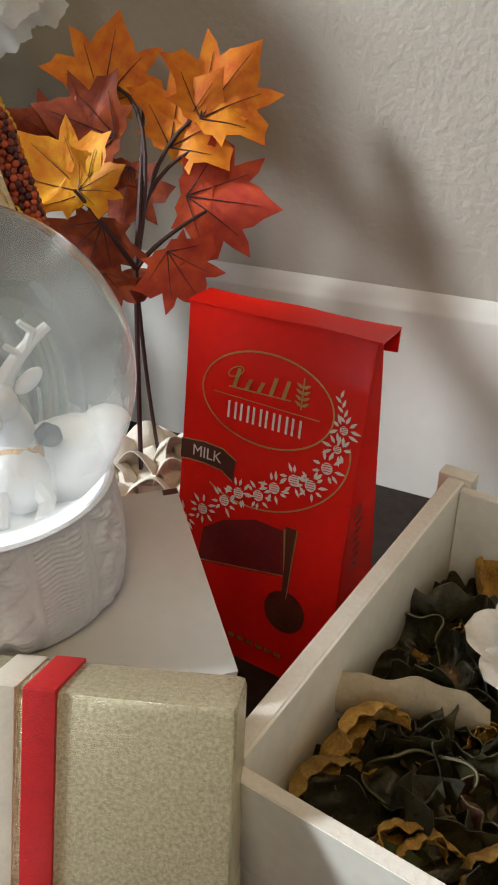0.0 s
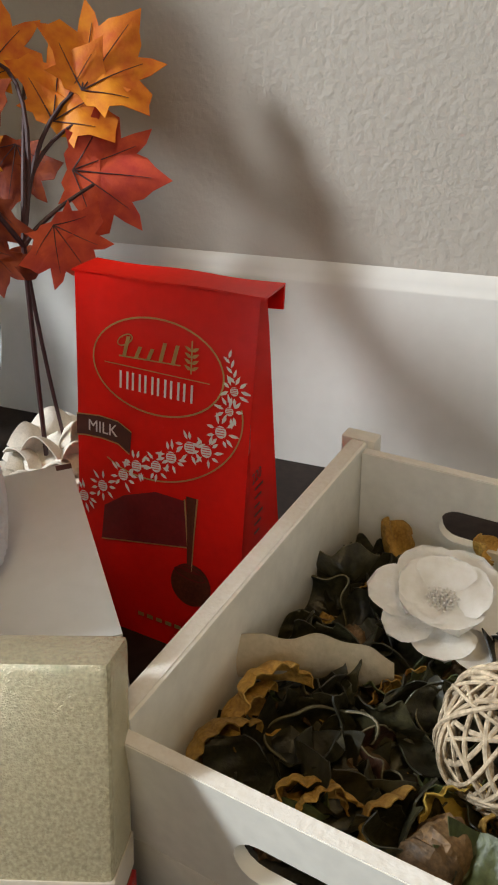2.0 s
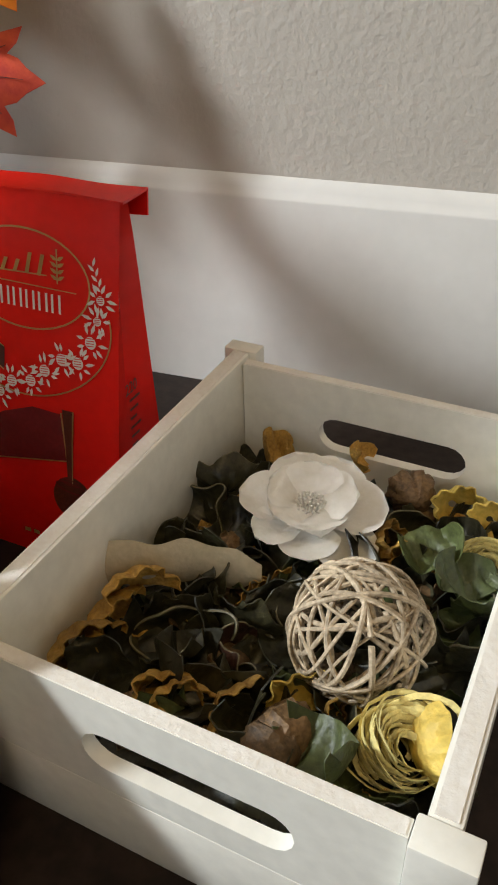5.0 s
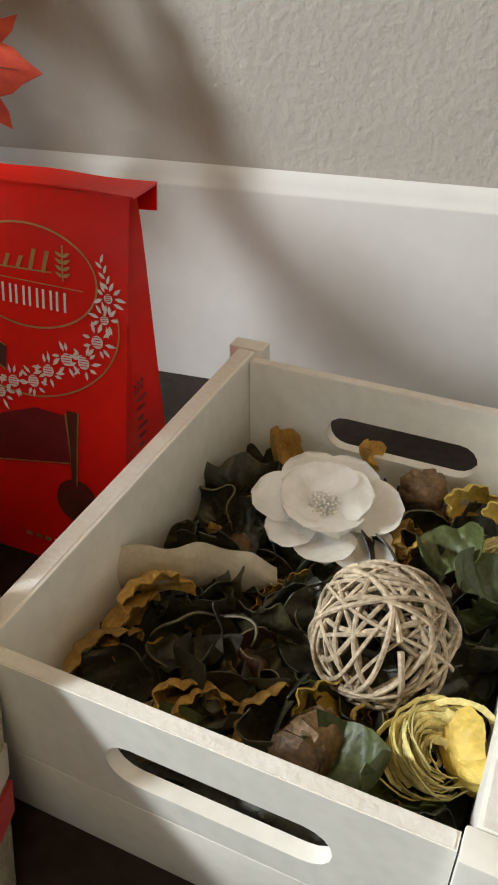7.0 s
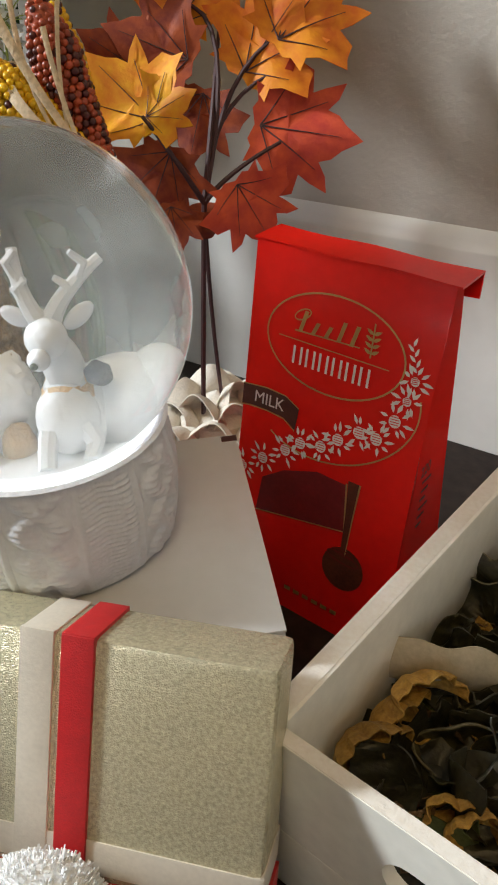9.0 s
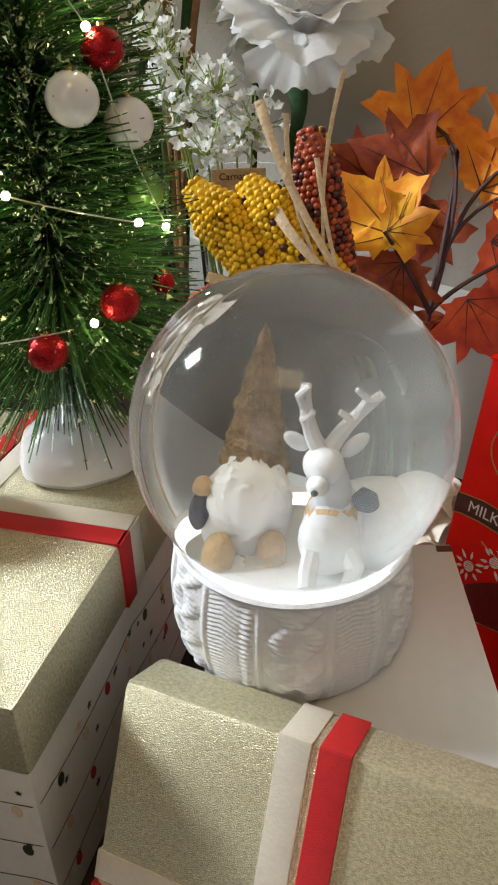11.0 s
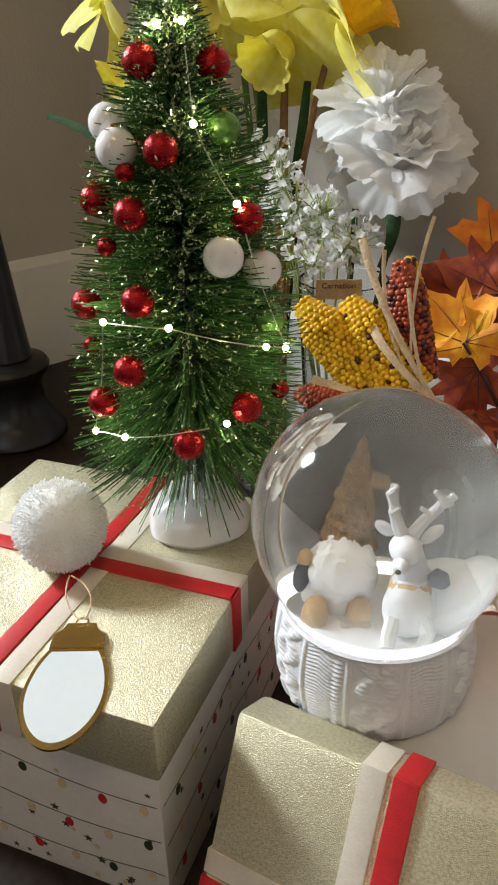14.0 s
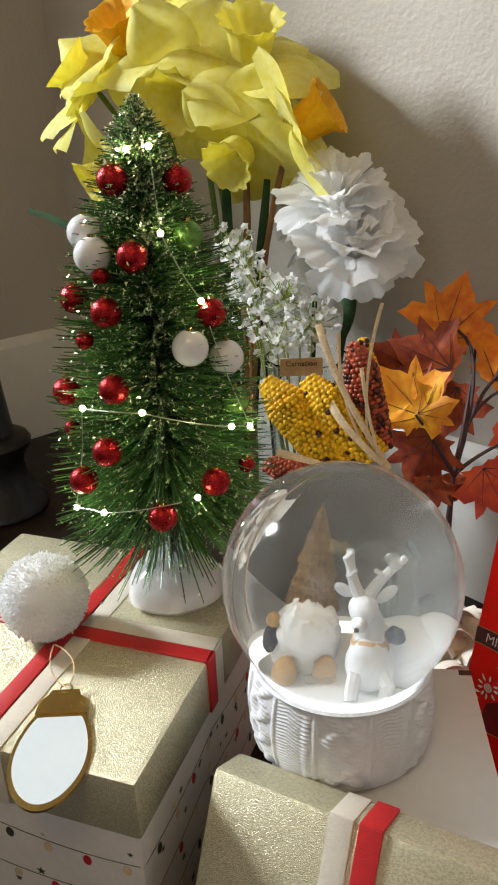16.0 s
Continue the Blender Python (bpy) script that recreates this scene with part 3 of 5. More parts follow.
edge = [[(a[0], a[1]), (b[0], b[1]), (b[0], b[1] + 0.0007), (a[0], a[1] + 0.0007)] for a, b in zip(banner[5:], banner[6:])] + [[(a[0], a[1]), (b[0], b[1]), (b[0], b[1] - 0.0007), (a[0], a[1] - 0.0007)] for a, b in zip(banner[:4], banner[1:5])]
part("banner_edge", print_bm(edge, 0.0007), INK_GOLD, pouch)


def lettering(name, text, size, mat, parent, m, label=""):
    cu = bpy.data.curves.new("text", "FONT")
    cu.body, cu.size, cu.extrude, cu.align_x, cu.align_y = text, size, 0.00008, "CENTER", "CENTER"
    tmp = bpy.data.objects.new("text", cu)
    me = bpy.data.meshes.new_from_object(tmp)
    bpy.data.objects.remove(tmp)
    me.materials.clear()
    me.materials.append(mat)
    ob = new(name, me)
    ob.parent = parent
    ob.matrix_basis = m
    if label:
        ob["label"] = label
    return ob


lettering("flavour_word", "MILK", 0.0088, INK_WHITE, pouch, pose(-0.0338, 0.1152, front_z(-0.034, 0.115) + 0.0011), "cream printed word MILK")
# blossom garland
rng = random.Random(4)
blossoms = ((-0.047, 0.074), (-0.034, 0.083), (-0.0205, 0.0925), (-0.012, 0.0995), (0.0, 0.102), (0.009, 0.109), (0.0195, 0.1165), (0.029, 0.1165), (0.0365, 0.128), (0.0405, 0.139), (0.0425, 0.149))
leaves, buds, dots = [], [], []
for k, (x, y) in enumerate(blossoms):
    r = 0.0031 if k not in (9, 10) else 0.0022
    buds.append(disc_poly(x, y, r))
    for j in range(9):
        a = 2 * math.pi * j / 9 + rng.uniform(-0.2, 0.2)
        d = r + 0.001
        leaves.append(leaf_poly(x + d * math.cos(a), y + d * math.sin(a), a + rng.uniform(-0.4, 0.4), rng.uniform(0.004, 0.0062), 0.0009))
    for j in range(4):
        dots.append([(x - r * 0.7, y + r * (j - 1.5) * 0.4), (x + r * 0.7, y + r * (j - 1.5) * 0.4 + 0.0003), (x + r * 0.7, y + r * (j - 1.5) * 0.4 + 0.0007), (x - r * 0.7, y + r * (j - 1.5) * 0.4 + 0.0004)])
for k in range(6):
    leaves.append(leaf_poly(0.0425 - 0.0008 * k, 0.153 + 0.0022 * k, 1.9 + (-1) ** k * 0.6, 0.0045, 0.0008))
part("blossom_leaves", print_bm(leaves, 0.0004), INK_WHITE, pouch, "white printed leaves")["kind"] = "stuff"
part("blossom_print", print_bm(buds, 0.0006), INK_WHITE, pouch, "white printed blossoms")["kind"] = "stuff"
part("blossom_lines", print_bm(dots, 0.0008), POUCH, pouch, "fine red lines in the blossoms")["kind"] = "stuff"
part("garland_line", print_bm(ellipse_ring(0.0015, 0.128, 0.0475, 0.0335, 0.0008, 0.25, 36, (215, 362)), 0.00035), INK_GOLD, pouch)
part("product_window", print_bm([[(-0.035, 0.052), (0.0205, 0.0625), (0.0175, 0.0875), (0.0, 0.088), (-0.02, 0.081), (-0.033, 0.072)]], 0.0003), POUCHDARK, pouch, "dark see-through window")
part("window_rim", print_bm([[(-0.035, 0.0515), (0.0208, 0.062), (0.0208, 0.0627), (-0.035, 0.0522)], [(0.0202, 0.062), (0.0212, 0.062), (0.0182, 0.0885), (0.0172, 0.0885)]], 0.0004), INK_GOLD, pouch)
part("chocolate_stream", print_bm([[(0.0205, 0.0495), (0.0232, 0.0495), (0.0240, 0.07), (0.0252, 0.0905), (0.0185, 0.0905), (0.0200, 0.07)]], 0.0005), CHOC, pouch, "printed pouring chocolate")
part("stream_shine", print_bm([[(0.0232, 0.0495), (0.0237, 0.0495), (0.0245, 0.07), (0.0257, 0.0905), (0.0247, 0.0905), (0.0238, 0.07)]], 0.0006), INK_GOLD, pouch)
part("truffle", print_bm([disc_poly(0.0232, 0.0415, 0.0122, 28)], 0.0005), CHOC, pouch, "printed round chocolate truffle")
part("truffle_swirl", print_bm(ellipse_ring(0.0225, 0.0475, 0.0098, 0.0030, 0.0006, -0.1, 24) + ellipse_ring(0.0225, 0.0505, 0.0062, 0.0018, 0.0005, -0.1, 20), 0.0007), POUCHDARK, pouch)
part("caption_bar", print_bm([[(-0.010 + 0.006 * k, 0.0125), (-0.006 + 0.006 * k, 0.0125), (-0.006 + 0.006 * k, 0.0148), (-0.010 + 0.006 * k, 0.0148)] for k in range(6)], 0.0004), INK_GOLD, pouch, "small faint printed bars")
side = bmesh.new()
for k in range(6):
    add_box(side, (0.0, 0.0, 0.0), (0.010 - 0.002 * (k % 3), 0.0012, 0.0003), 0, pose(0, -0.005 * k, 0))
part("side_print", side, INK_BROWN, pouch, "dark print on the side panel", m=frame_m((0.0512, 0.098, -0.010), (-0.08, 0.1, -1), (0, 1, 0.2)))
lettering("side_number", "220", 0.0085, INK_BROWN, pouch, frame_m((0.0508, 0.105, -0.012), (-0.12, 0.1, -1), (0, 1, 0.2)))

# ---- snow globe ----
GC = Vector((-0.1412, -0.3037, 0.1092))
RIGHT, FWD = Vector((0.68, 0.73, 0)), Vector((-0.73, 0.68, 0))
globe = thing("snow_globe", "lit snow globe with deer on a white knit-patterned base", "snow globe", frame_m(GC, RIGHT, FWD) @ Matrix.Scale(0.945, 4))


def knit(a, z):
    """The radius of the base: ribs, cables and stitches like knitted wool."""
    d = math.degrees(a) % 60
    h = z * 1000
    rib = 0
    if d < 8:
        rib = 0.020 * (0.5 + 0.5 * math.sin(h * 2.5)) * math.sin(math.pi * d / 8)
    elif d < 12 or 40 < d < 44:
        rib = 0.022 * math.sin(math.pi * ((d - 8) if d < 12 else (d - 40)) / 4)
    elif d < 40:
        u = (d - 26) / 14
        for s in (0.55 * math.sin(h * 0.20), -0.55 * math.sin(h * 0.20)):
            rib = max(rib, 0.044 * max(0, 1 - ((u - s) / 0.40) ** 2) * (0.84 + 0.16 * math.sin(h * 2.4 + (u - s) * 7)))
    else:
        rib = 0.011 * (0.5 + 0.5 * math.sin(h * 2.9 + abs(d - 52) * 0.8))
    fade = min(1, max(0, (0.0560 - z) / 0.004)) * min(1, z / 0.004)
    return 1 + (rib - 0.012) * fade


prof = [(0.0, 0.0), (0.047, 0.0), (0.0505, 0.0015)] + [(0.0515 + 0.0035 * math.sin(math.pi * k / 110), 0.003 + 0.052 * k / 110) for k in range(111)] + [(0.0530, 0.0567), (0.0515, 0.0578), (0.0495, 0.0570), (0.0465, 0.0525), (0.0, 0.045)]
part("base", lathe_bm(prof, 420, None, knit), PLASTER, globe, "white resin base moulded like cable knit")
part("light_ring", lathe_bm([(0.0440, 0.0545), (0.0480, 0.0560), (0.0487, 0.0575), (0.0455, 0.0578), (0.0440, 0.0560)], 160, None, lambda a, z: 1 + 0.012 * noise.noise(Vector((9 * math.cos(a), 9 * math.sin(a), 0))) + 0.006 * math.sin(47 * a)), LEDWHITE, globe, "glowing white light ring")
ZC = 0.1060
sphere = part("glass_dome", ball_bm(0.0668, 6, Matrix.Translation((0, 0, ZC))), SNOWGLASS, globe, "clear liquid-filled glass ball")
sphere.visible_shadow = False
mound = lathe_bm([(0.0, 0.0545), (0.030, 0.0545), (0.0385, 0.0572), (0.035, 0.0605), (0.022, 0.0640), (0.0, 0.0655)], 48, None, lambda a, z: 1 + 0.03 * math.sin(5 * a) + 0.02 * math.sin(11 * a))
part("snow_floor", mound, PLASTER, globe, "white snowy floor")


def blob(bm, c, s, sub=3, mat=0, turn=(0, 0, 0), rough=0.0):
    r = bmesh.ops.create_icosphere(bm, subdivisions=sub, radius=1, matrix=pose(*c, *turn) @ Matrix.Diagonal((*s, 1)))
    for v in r["verts"]:
        if rough:
            v.co += (v.co - Vector(c)) * rough * noise.noise(v.co * 400)
        for f in v.link_faces:
            f.material_index = mat


def deer():
    bm = bmesh.new()
    blob(bm, (0.016, 0.006, 0.012), (0.017, 0.010, 0.012))
    blob(bm, (0.026, 0.007, 0.012), (0.010, 0.009, 0.013))
    blob(bm, (0.004, 0.0, 0.014), (0.0085, 0.0075, 0.013))
    blob(bm, (0.003, -0.002, 0.026), (0.0055, 0.0055, 0.010), turn=(10, -8, 0))
    blob(bm, (0.0005, -0.006, 0.0355), (0.0055, 0.0075, 0.0055), turn=(-20, 0, 20))
    blob(bm, (-0.0018, -0.0125, 0.0325), (0.0030, 0.0042, 0.0030), turn=(-20, 0, 20))
    blob(bm, (0.0095, -0.002, 0.039), (0.0048, 0.0015, 0.0026), turn=(0, -30, 20))
    blob(bm, (-0.0065, 0.0, 0.040), (0.0040, 0.0015, 0.0024), turn=(0, 35, -10))
    add_tube(bm, [(-0.003, -0.011, 0.012), (-0.0045, -0.013, 0.006), (-0.005, -0.016, 0.0012)], 0.0028, 8, 0.9)
    add_tube(bm, [(0.006, -0.010, 0.012), (0.0085, -0.011, 0.006), (0.007, -0.015, 0.0012)], 0.0030, 8, 0.9)
    blob(bm, (0.002, -0.006, 0.013), (0.0085, 0.008, 0.010))
    for s, end in ((-1, (-0.004, 0.000, 0.0580)), (1, (0.0175, 0.001, 0.0530))):
        a = Vector((0.001 + 0.0018 * s, -0.004, 0.040))
        pts = curve_pts(a, (a.x + 0.004 * s, -0.003, 0.047), end, 7)
        add_tube(bm, pts, 0.0026, 8, 0.55)
        for k, ln in ((2, 0.006), (4, 0.0075)):
            add_tube(bm, [pts[k], pts[k] + Vector((0.002 * s, 0, 0.55 * ln)), pts[k] + Vector((-0.001 * s, -0.0005, ln))], 0.0018, 7, 0.5)
    for f in bm.faces:
        f.material_index = 0
    blob(bm, (-0.0030, -0.0160, 0.0322), (0.0011, 0.0010, 0.0010), 2, 1)
    blob(bm, (0.0032, -0.0112, 0.0372), (0.0012, 0.0010, 0.0009), 2, 1)
    blob(bm, (0.012, -0.006, 0.024), (0.0035, 0.0030, 0.0036), 3, 2, rough=0.3)
    add_lathe(bm, [(0.0062, -0.0010), (0.0070, 0.0), (0.0062, 0.0010)], 20, pose(0.003, -0.002, 0.0205, 8, -6, 0))
    bm.faces.ensure_lookup_table()
    for f in bm.faces:
        if abs(f.calc_center_median().z - 0.0205) < 0.0022 and f.material_index == 0 and 0.0058 < (f.calc_center_median() - Vector((0.003, -0.002, 0.0205))).length < 0.0074:
            f.material_index = 3
    return bm


part("deer_figure", deer(), [PLASTER, WIRE, DARKCLOTH, TAN], globe, "white resin deer with antlers and gold collar", m=pose(0.0075, -0.009, 0.0615) @ Matrix.Diagonal((1.12, 1.12, 1.14, 1)))


def bearded():
    """A plain bearded shape under a tall knobbly cone."""
    bm = bmesh.new()
    blob(bm, (0, 0, 0.012), (0.0135, 0.011, 0.013), 4, 0, rough=0.06)
    blob(bm, (0, -0.006, 0.017), (0.0125, 0.0085, 0.011), 4, 0, rough=0.16)
    n0 = len(bm.faces)
    add_lathe(bm, [(0.0092, 0.0215), (0.0102, 0.0228)] + [(0.0098 * (1 - k / 24) ** 0.75 * (1 + 0.07 * math.sin(k * 2.1)), 0.0235 + 0.0400 * k / 24) for k in range(24)] + [(0.0, 0.0640)], 72, pose(0, 0, 0, -4, 5, 0), lambda a, z: 1 + 0.20 * noise.noise(Vector((5 * math.cos(a), 5 * math.sin(a), z * 420))) + 0.16 * noise.noise(Vector((13 * math.cos(a), 13 * math.sin(a), z * 1100))))
    bm.faces.ensure_lookup_table()
    for f in bm.faces[n0:]:
        f.material_index = 1
    blob(bm, (-0.001, -0.0120, 0.0222), (0.0020, 0.0018, 0.0016), 2, 4)
    for x in (-0.0095, 0.0062):
        blob(bm, (x, -0.012, 0.0045), (0.0048, 0.0052, 0.0056), 3, 2, rough=0.15)
    blob(bm, (-0.0142, -0.004, 0.0135), (0.0032, 0.003, 0.0046), 3, 3, rough=0.25)
    blob(bm, (-0.0138, -0.003, 0.0195), (0.0030, 0.003, 0.0030), 3, 2, rough=0.2)
    return bm


part("bearded_figure", bearded(), [FUR, HATBROWN, TAN, DARKCLOTH, SHAVING], globe, "white bearded figure in a knobbly brown cone hat", m=pose(-0.0125, 0.008, 0.0615) @ Matrix.Diagonal((1.0, 1.0, 1.2, 1)))

# ---- bottle-brush tree ----
TB = Vector((-0.281, -0.313, 0.1405))
tree = thing("tabletop_tree", "green glittered bottle-brush tree with baubles and fairy lights on white foot", "christmas tree", Matrix.Translation(TB))
part("foot", lathe_bm([(0.0, 0.0), (0.0290, 0.0), (0.0322, 0.004), (0.0318, 0.011), (0.0280, 0.019), (0.019, 0.0262), (0.008, 0.0300), (0.0, 0.0305)], 40, None, lambda a, z: 1 + 0.035 * math.sin(3 * a + 40 * z) + 0.02 * math.sin(7 * a)), PEARL, tree, "white glossy sagging foot")
part("trunk", tube_bm([(0, 0, 0.028), (0.0005, 0, 0.15), (0.001, 0.001, 0.306)], 0.0022, 8, 0.5), WIRE, tree, "twisted dark wire trunk")
TZ = [0.020, 0.036, 0.056, 0.111, 0.194, 0.243, 0.288, 0.309]
TR = [0.045, 0.060, 0.068, 0.068, 0.053, 0.0375, 0.017, 0.002]


def triangles(name, verts, faces, mat, parent, label="", kind=""):
    me = bpy.data.meshes.new("mesh")
    me.from_pydata(verts, [], faces)
    me.materials.append(mat)
    ob = new(name, me)
    ob.parent = parent
    if label:
        ob["label"] = label
    if kind:
        ob["kind"] = kind
    return ob


def bristles():
    g = np.random.default_rng(7)
    verts, faces, gv, gf = [], [], [], []
    count = 5600
    for i in range(count):
        u = g.random()
        z = 0.052 + 0.256 * u ** 1.1
        r = float(np.interp(z, TZ, TR)) * g.uniform(0.62, 1.06)
        a = i * 2.399963 + g.uniform(-0.3, 0.3)
        low = max(0, 1 - (z - 0.052) / 0.07)
        rise = -0.34 * low + 0.16 + g.uniform(-0.16, 0.16)
        tip = np.array((r * math.cos(a), r * math.sin(a), z + rise * r))
        root = np.array((0.0012 * math.cos(a), 0.0012 * math.sin(a), z - 0.004 + 0.010 * low))
        mid = (root + tip) / 2 + np.array((0, 0, 0.002 + 0.004 * low))
        d = tip - root
        side = np.cross(d, (0, 0, 1.0))
        side /= np.linalg.norm(side) + 1e-9
        up = np.cross(side, d)
        up /= np.linalg.norm(up) + 1e-9
        w = g.uniform(0.00042, 0.00072)
        b = len(verts)
        for p, k in ((root, 1.0), (mid, 0.9), (tip, 0.55)):
            verts += [tuple(p + k * w * side), tuple(p - 0.5 * k * w * side + 0.87 * k * w * up), tuple(p - 0.5 * k * w * side - 0.87 * k * w * up)]
        for s in (0, 3):
            for k in range(3):
                faces.append((b + s + k, b + s + (k + 1) % 3, b + s + 3 + (k + 1) % 3, b + s + 3 + k))
        faces.append((b + 6, b + 7, b + 8))
        for _ in range(6):
            t = g.uniform(0.35, 1.02)
            p = root + d * t + g.normal(0, 0.0007, 3)
            q = g.normal(0, 1, (3, 3)) * g.uniform(0.0002, 0.0009)
            b = len(gv)
            gv += [tuple(p + q[0]), tuple(p + q[1]), tuple(p + q[2])]
            gf.append((b, b + 1, b + 2))
    triangles("bristles", verts, faces, NEEDLE, tree, "dense green tinsel bristles", "stuff")
    triangles("glitter", gv, gf, GLITTER, tree, "fine silvery glitter flecks", "stuff")


bristles()


def on_tree(deg, z, r, out=0.0):
    return Vector(((r + out) * math.cos(radians(deg)), (r + out) * math.sin(radians(deg)), z - 0.1435))


def baubles(name, spots, radius, mat, label):
    for deg, z, r in spots:
        p = on_tree(deg, z, r)
        ob = part(name, ball_bm(radius, 4), mat, tree, label, m=Matrix.Translation(p))
        part("cap", lathe_bm([(0.0018, 0), (0.0018, 0.0012), (0.0008, 0.0016), (0.0, 0.0017)], 10, pose(0, 0, radius * 0.97)), GOLDMETAL, ob)


baubles("red_bauble", ((-79, 0.411, 0.021), (28, 0.409, 0.022), (-47, 0.374, 0.036), (-118, 0.348, 0.043), (-68, 0.346, 0.044), (11, 0.341, 0.045), (-115, 0.295, 0.054), (-62, 0.306, 0.052), (-67, 0.271, 0.058), (-86, 0.25, 0.060), (-7, 0.249, 0.060), (-38, 0.234, 0.062)), 0.0083, BAUBLE, "red metallic bauble")
baubles("white_bauble", ((-113, 0.384, 0.033), (-88, 0.374, 0.036), (-12, 0.326, 0.049), (21, 0.314, 0.048)), 0.0100, PEARL, "white pearl bauble")
baubles("small_bauble", ((-90, 0.329, 0.046), (-78, 0.364, 0.037), (21, 0.249, 0.058), (-125, 0.268, 0.054)), 0.0050, BAUBLE, "small red bauble")
baubles("green_bauble", ((15, 0.381, 0.030), (26, 0.287, 0.050)), 0.0085, GREENB, "green bauble")
LIGHTS = ((-55, 0.426, 0.015), (-15, 0.427, 0.015), (-21, 0.385, 0.032), (2, 0.349, 0.043), (20, 0.274, 0.060), (4, 0.28, 0.060), (-44, 0.296, 0.057), (-83, 0.294, 0.055), (-88, 0.234, 0.064), (-68, 0.237, 0.064), (-20, 0.245, 0.063))
for deg, z, r in LIGHTS:
    part("fairy_bulb", ball_bm(0.0017, 2), FAIRY, tree, "glowing warm white fairy light", m=Matrix.Translation(on_tree(deg, z, r, 0.002)))
wire_pts = []
for a, b in zip(LIGHTS, LIGHTS[1:]):
    for k in range(6):
        t = k / 6
        wire_pts.append(on_tree(a[0] + (b[0] - a[0]) * t, a[1] + (b[1] - a[1]) * t, a[2] + (b[2] - a[2]) * t, 0.0025 - 0.002 * math.sin(math.pi * t)))
part("light_wire", tube_bm(wire_pts, 0.00035, 5), SILVERWIRE, tree, "thin silver light wire")

# ---- pom-pom and tag on the gift box ----
def pompom(m, r, label):
    root = thing("pompom", label, "pom-pom", m)
    part("core", ball_bm(r * 0.975, 5), FUR, root)
    g = np.random.default_rng(3)
    verts, faces = [], []
    for i in range(9000):
        d = g.normal(0, 1, 3)
        d /= np.linalg.norm(d)
        ln = r * g.uniform(0.98, 1.035)
        j = g.normal(0, 0.03, 3) * r
        s = np.cross(d, g.normal(0, 1, 3))
        s /= np.linalg.norm(s) + 1e-9
        w = 0.00034
        b = len(verts)
        p0, p1 = d * r * 0.90, d * ln + j
        t = np.cross(s, d)
        verts += [tuple(p0 + s * w), tuple(p0 - s * w + t * w), tuple(p0 - t * w), tuple(p1 + s * w), tuple(p1 - s * w + t * w), tuple(p1 - t * w)]
        faces += [(b, b + 1, b + 4, b + 3), (b + 1, b + 2, b + 5, b + 4), (b + 2, b, b + 3, b + 5), (b + 3, b + 4, b + 5)]
    triangles("yarn", verts, faces, FUR, root, "soft white yarn ends", "stuff")
    return root


PP = Vector((-0.301, -0.398, 0.1430 + 0.0245))
pompom(Matrix.Translation(PP), 0.0262, "fluffy white yarn pom-pom where the gift ribbons cross")

pompom(Matrix.Translation(A0 + TD * 0.085 + DN * 0.089 + FACE_N * 0.0262), 0.0255, "white yarn pom-pom on the leaning gift box ribbons")

tag_top, tag_low = Vector((-0.2445, -0.4182, 0.1438)), Vector((-0.1825, -0.4697, 0.1392))
TAGM = frame_m((tag_top + tag_low) / 2, (0.647, 0.762, 0.0), tag_top - tag_low)
tag = thing("gift_tag", "gold-rimmed white bulb-shaped tag hanging over the gift box edge", "gift tag", TAGM)
TL = (tag_top - tag_low).length / 2


def bulb_outline(k):
    pts = []
    for i in range(40):
        a = 2 * math.pi * i / 40
        y = -TL * 0.12 + (TL * 0.88) * math.sin(a) * k
        w = 0.0205 * k * math.cos(a) * (1 - 0.13 * math.sin(a) - 0.16 * (math.sin(a) < 0) * math.sin(a) ** 2)
        pts.append((w, y))
    return pts


part("rim", add_plate(bmesh.new(), bulb_outline(1.0), -0.0007, 0.0007), GOLDMETAL, tag, "polished gold rim")
part("panel", add_plate(bmesh.new(), [(x, y) for x, y in bulb_outline(0.90) if y < TL * 0.52], 0.0003, 0.0010), TAGWHITE, tag, "blank white enamel panel")
part("cap", add_plate(bmesh.new(), [(-0.0138, TL * 0.50), (0.0138, TL * 0.50), (0.0130, TL * 0.74), (0.0092, TL * 0.82), (0.0075, TL * 0.93), (-0.0075, TL * 0.93), (-0.0092, TL * 0.82), (-0.0130, TL * 0.74)], -0.0010, 0.0014), GOLDMETAL, tag, "gold socket-shaped cap")
part("ring", tube_bm([(0.0032 * math.cos(a), TL * 0.95 + 0.0032 * math.sin(a), 0.0012) for a in [k * 0.35 for k in range(19)]], 0.0005, 6), GOLDMETAL, tag)
part("cord", tube_bm(curve_pts((0.001, TL * 0.97, 0.002), (0.010, TL * 1.25, 0.012), (-0.010, TL * 1.62, 0.010), 12), 0.0005, 5), STRAW, tag, "thin gold cord")
part("cord", tube_bm(curve_pts((-0.001, TL * 0.97, 0.002), (-0.014, TL * 1.15, 0.006), (-0.011, TL * 1.62, 0.010), 12), 0.0005, 5), STRAW, tag, "thin gold cord")


# ---- dried pot-pourri in the crate ----
heap = bmesh.new()
add_sheet(heap, lambda u, v: (0.0115 + 0.157 * u, -0.2075 + 0.194 * v, 0.035 + 0.006 * noise.noise(Vector((u * 9, v * 9, 0))) + 0.004 * noise.noise(Vector((u * 25, v * 25, 3)))), 50, 56, 0.018)
tagged(part("dried_leaf_bed", heap, POT_DARK, m=CR), "bed of dark crumbled dried leaves filling the crate", "potpourri", "", "stuff")


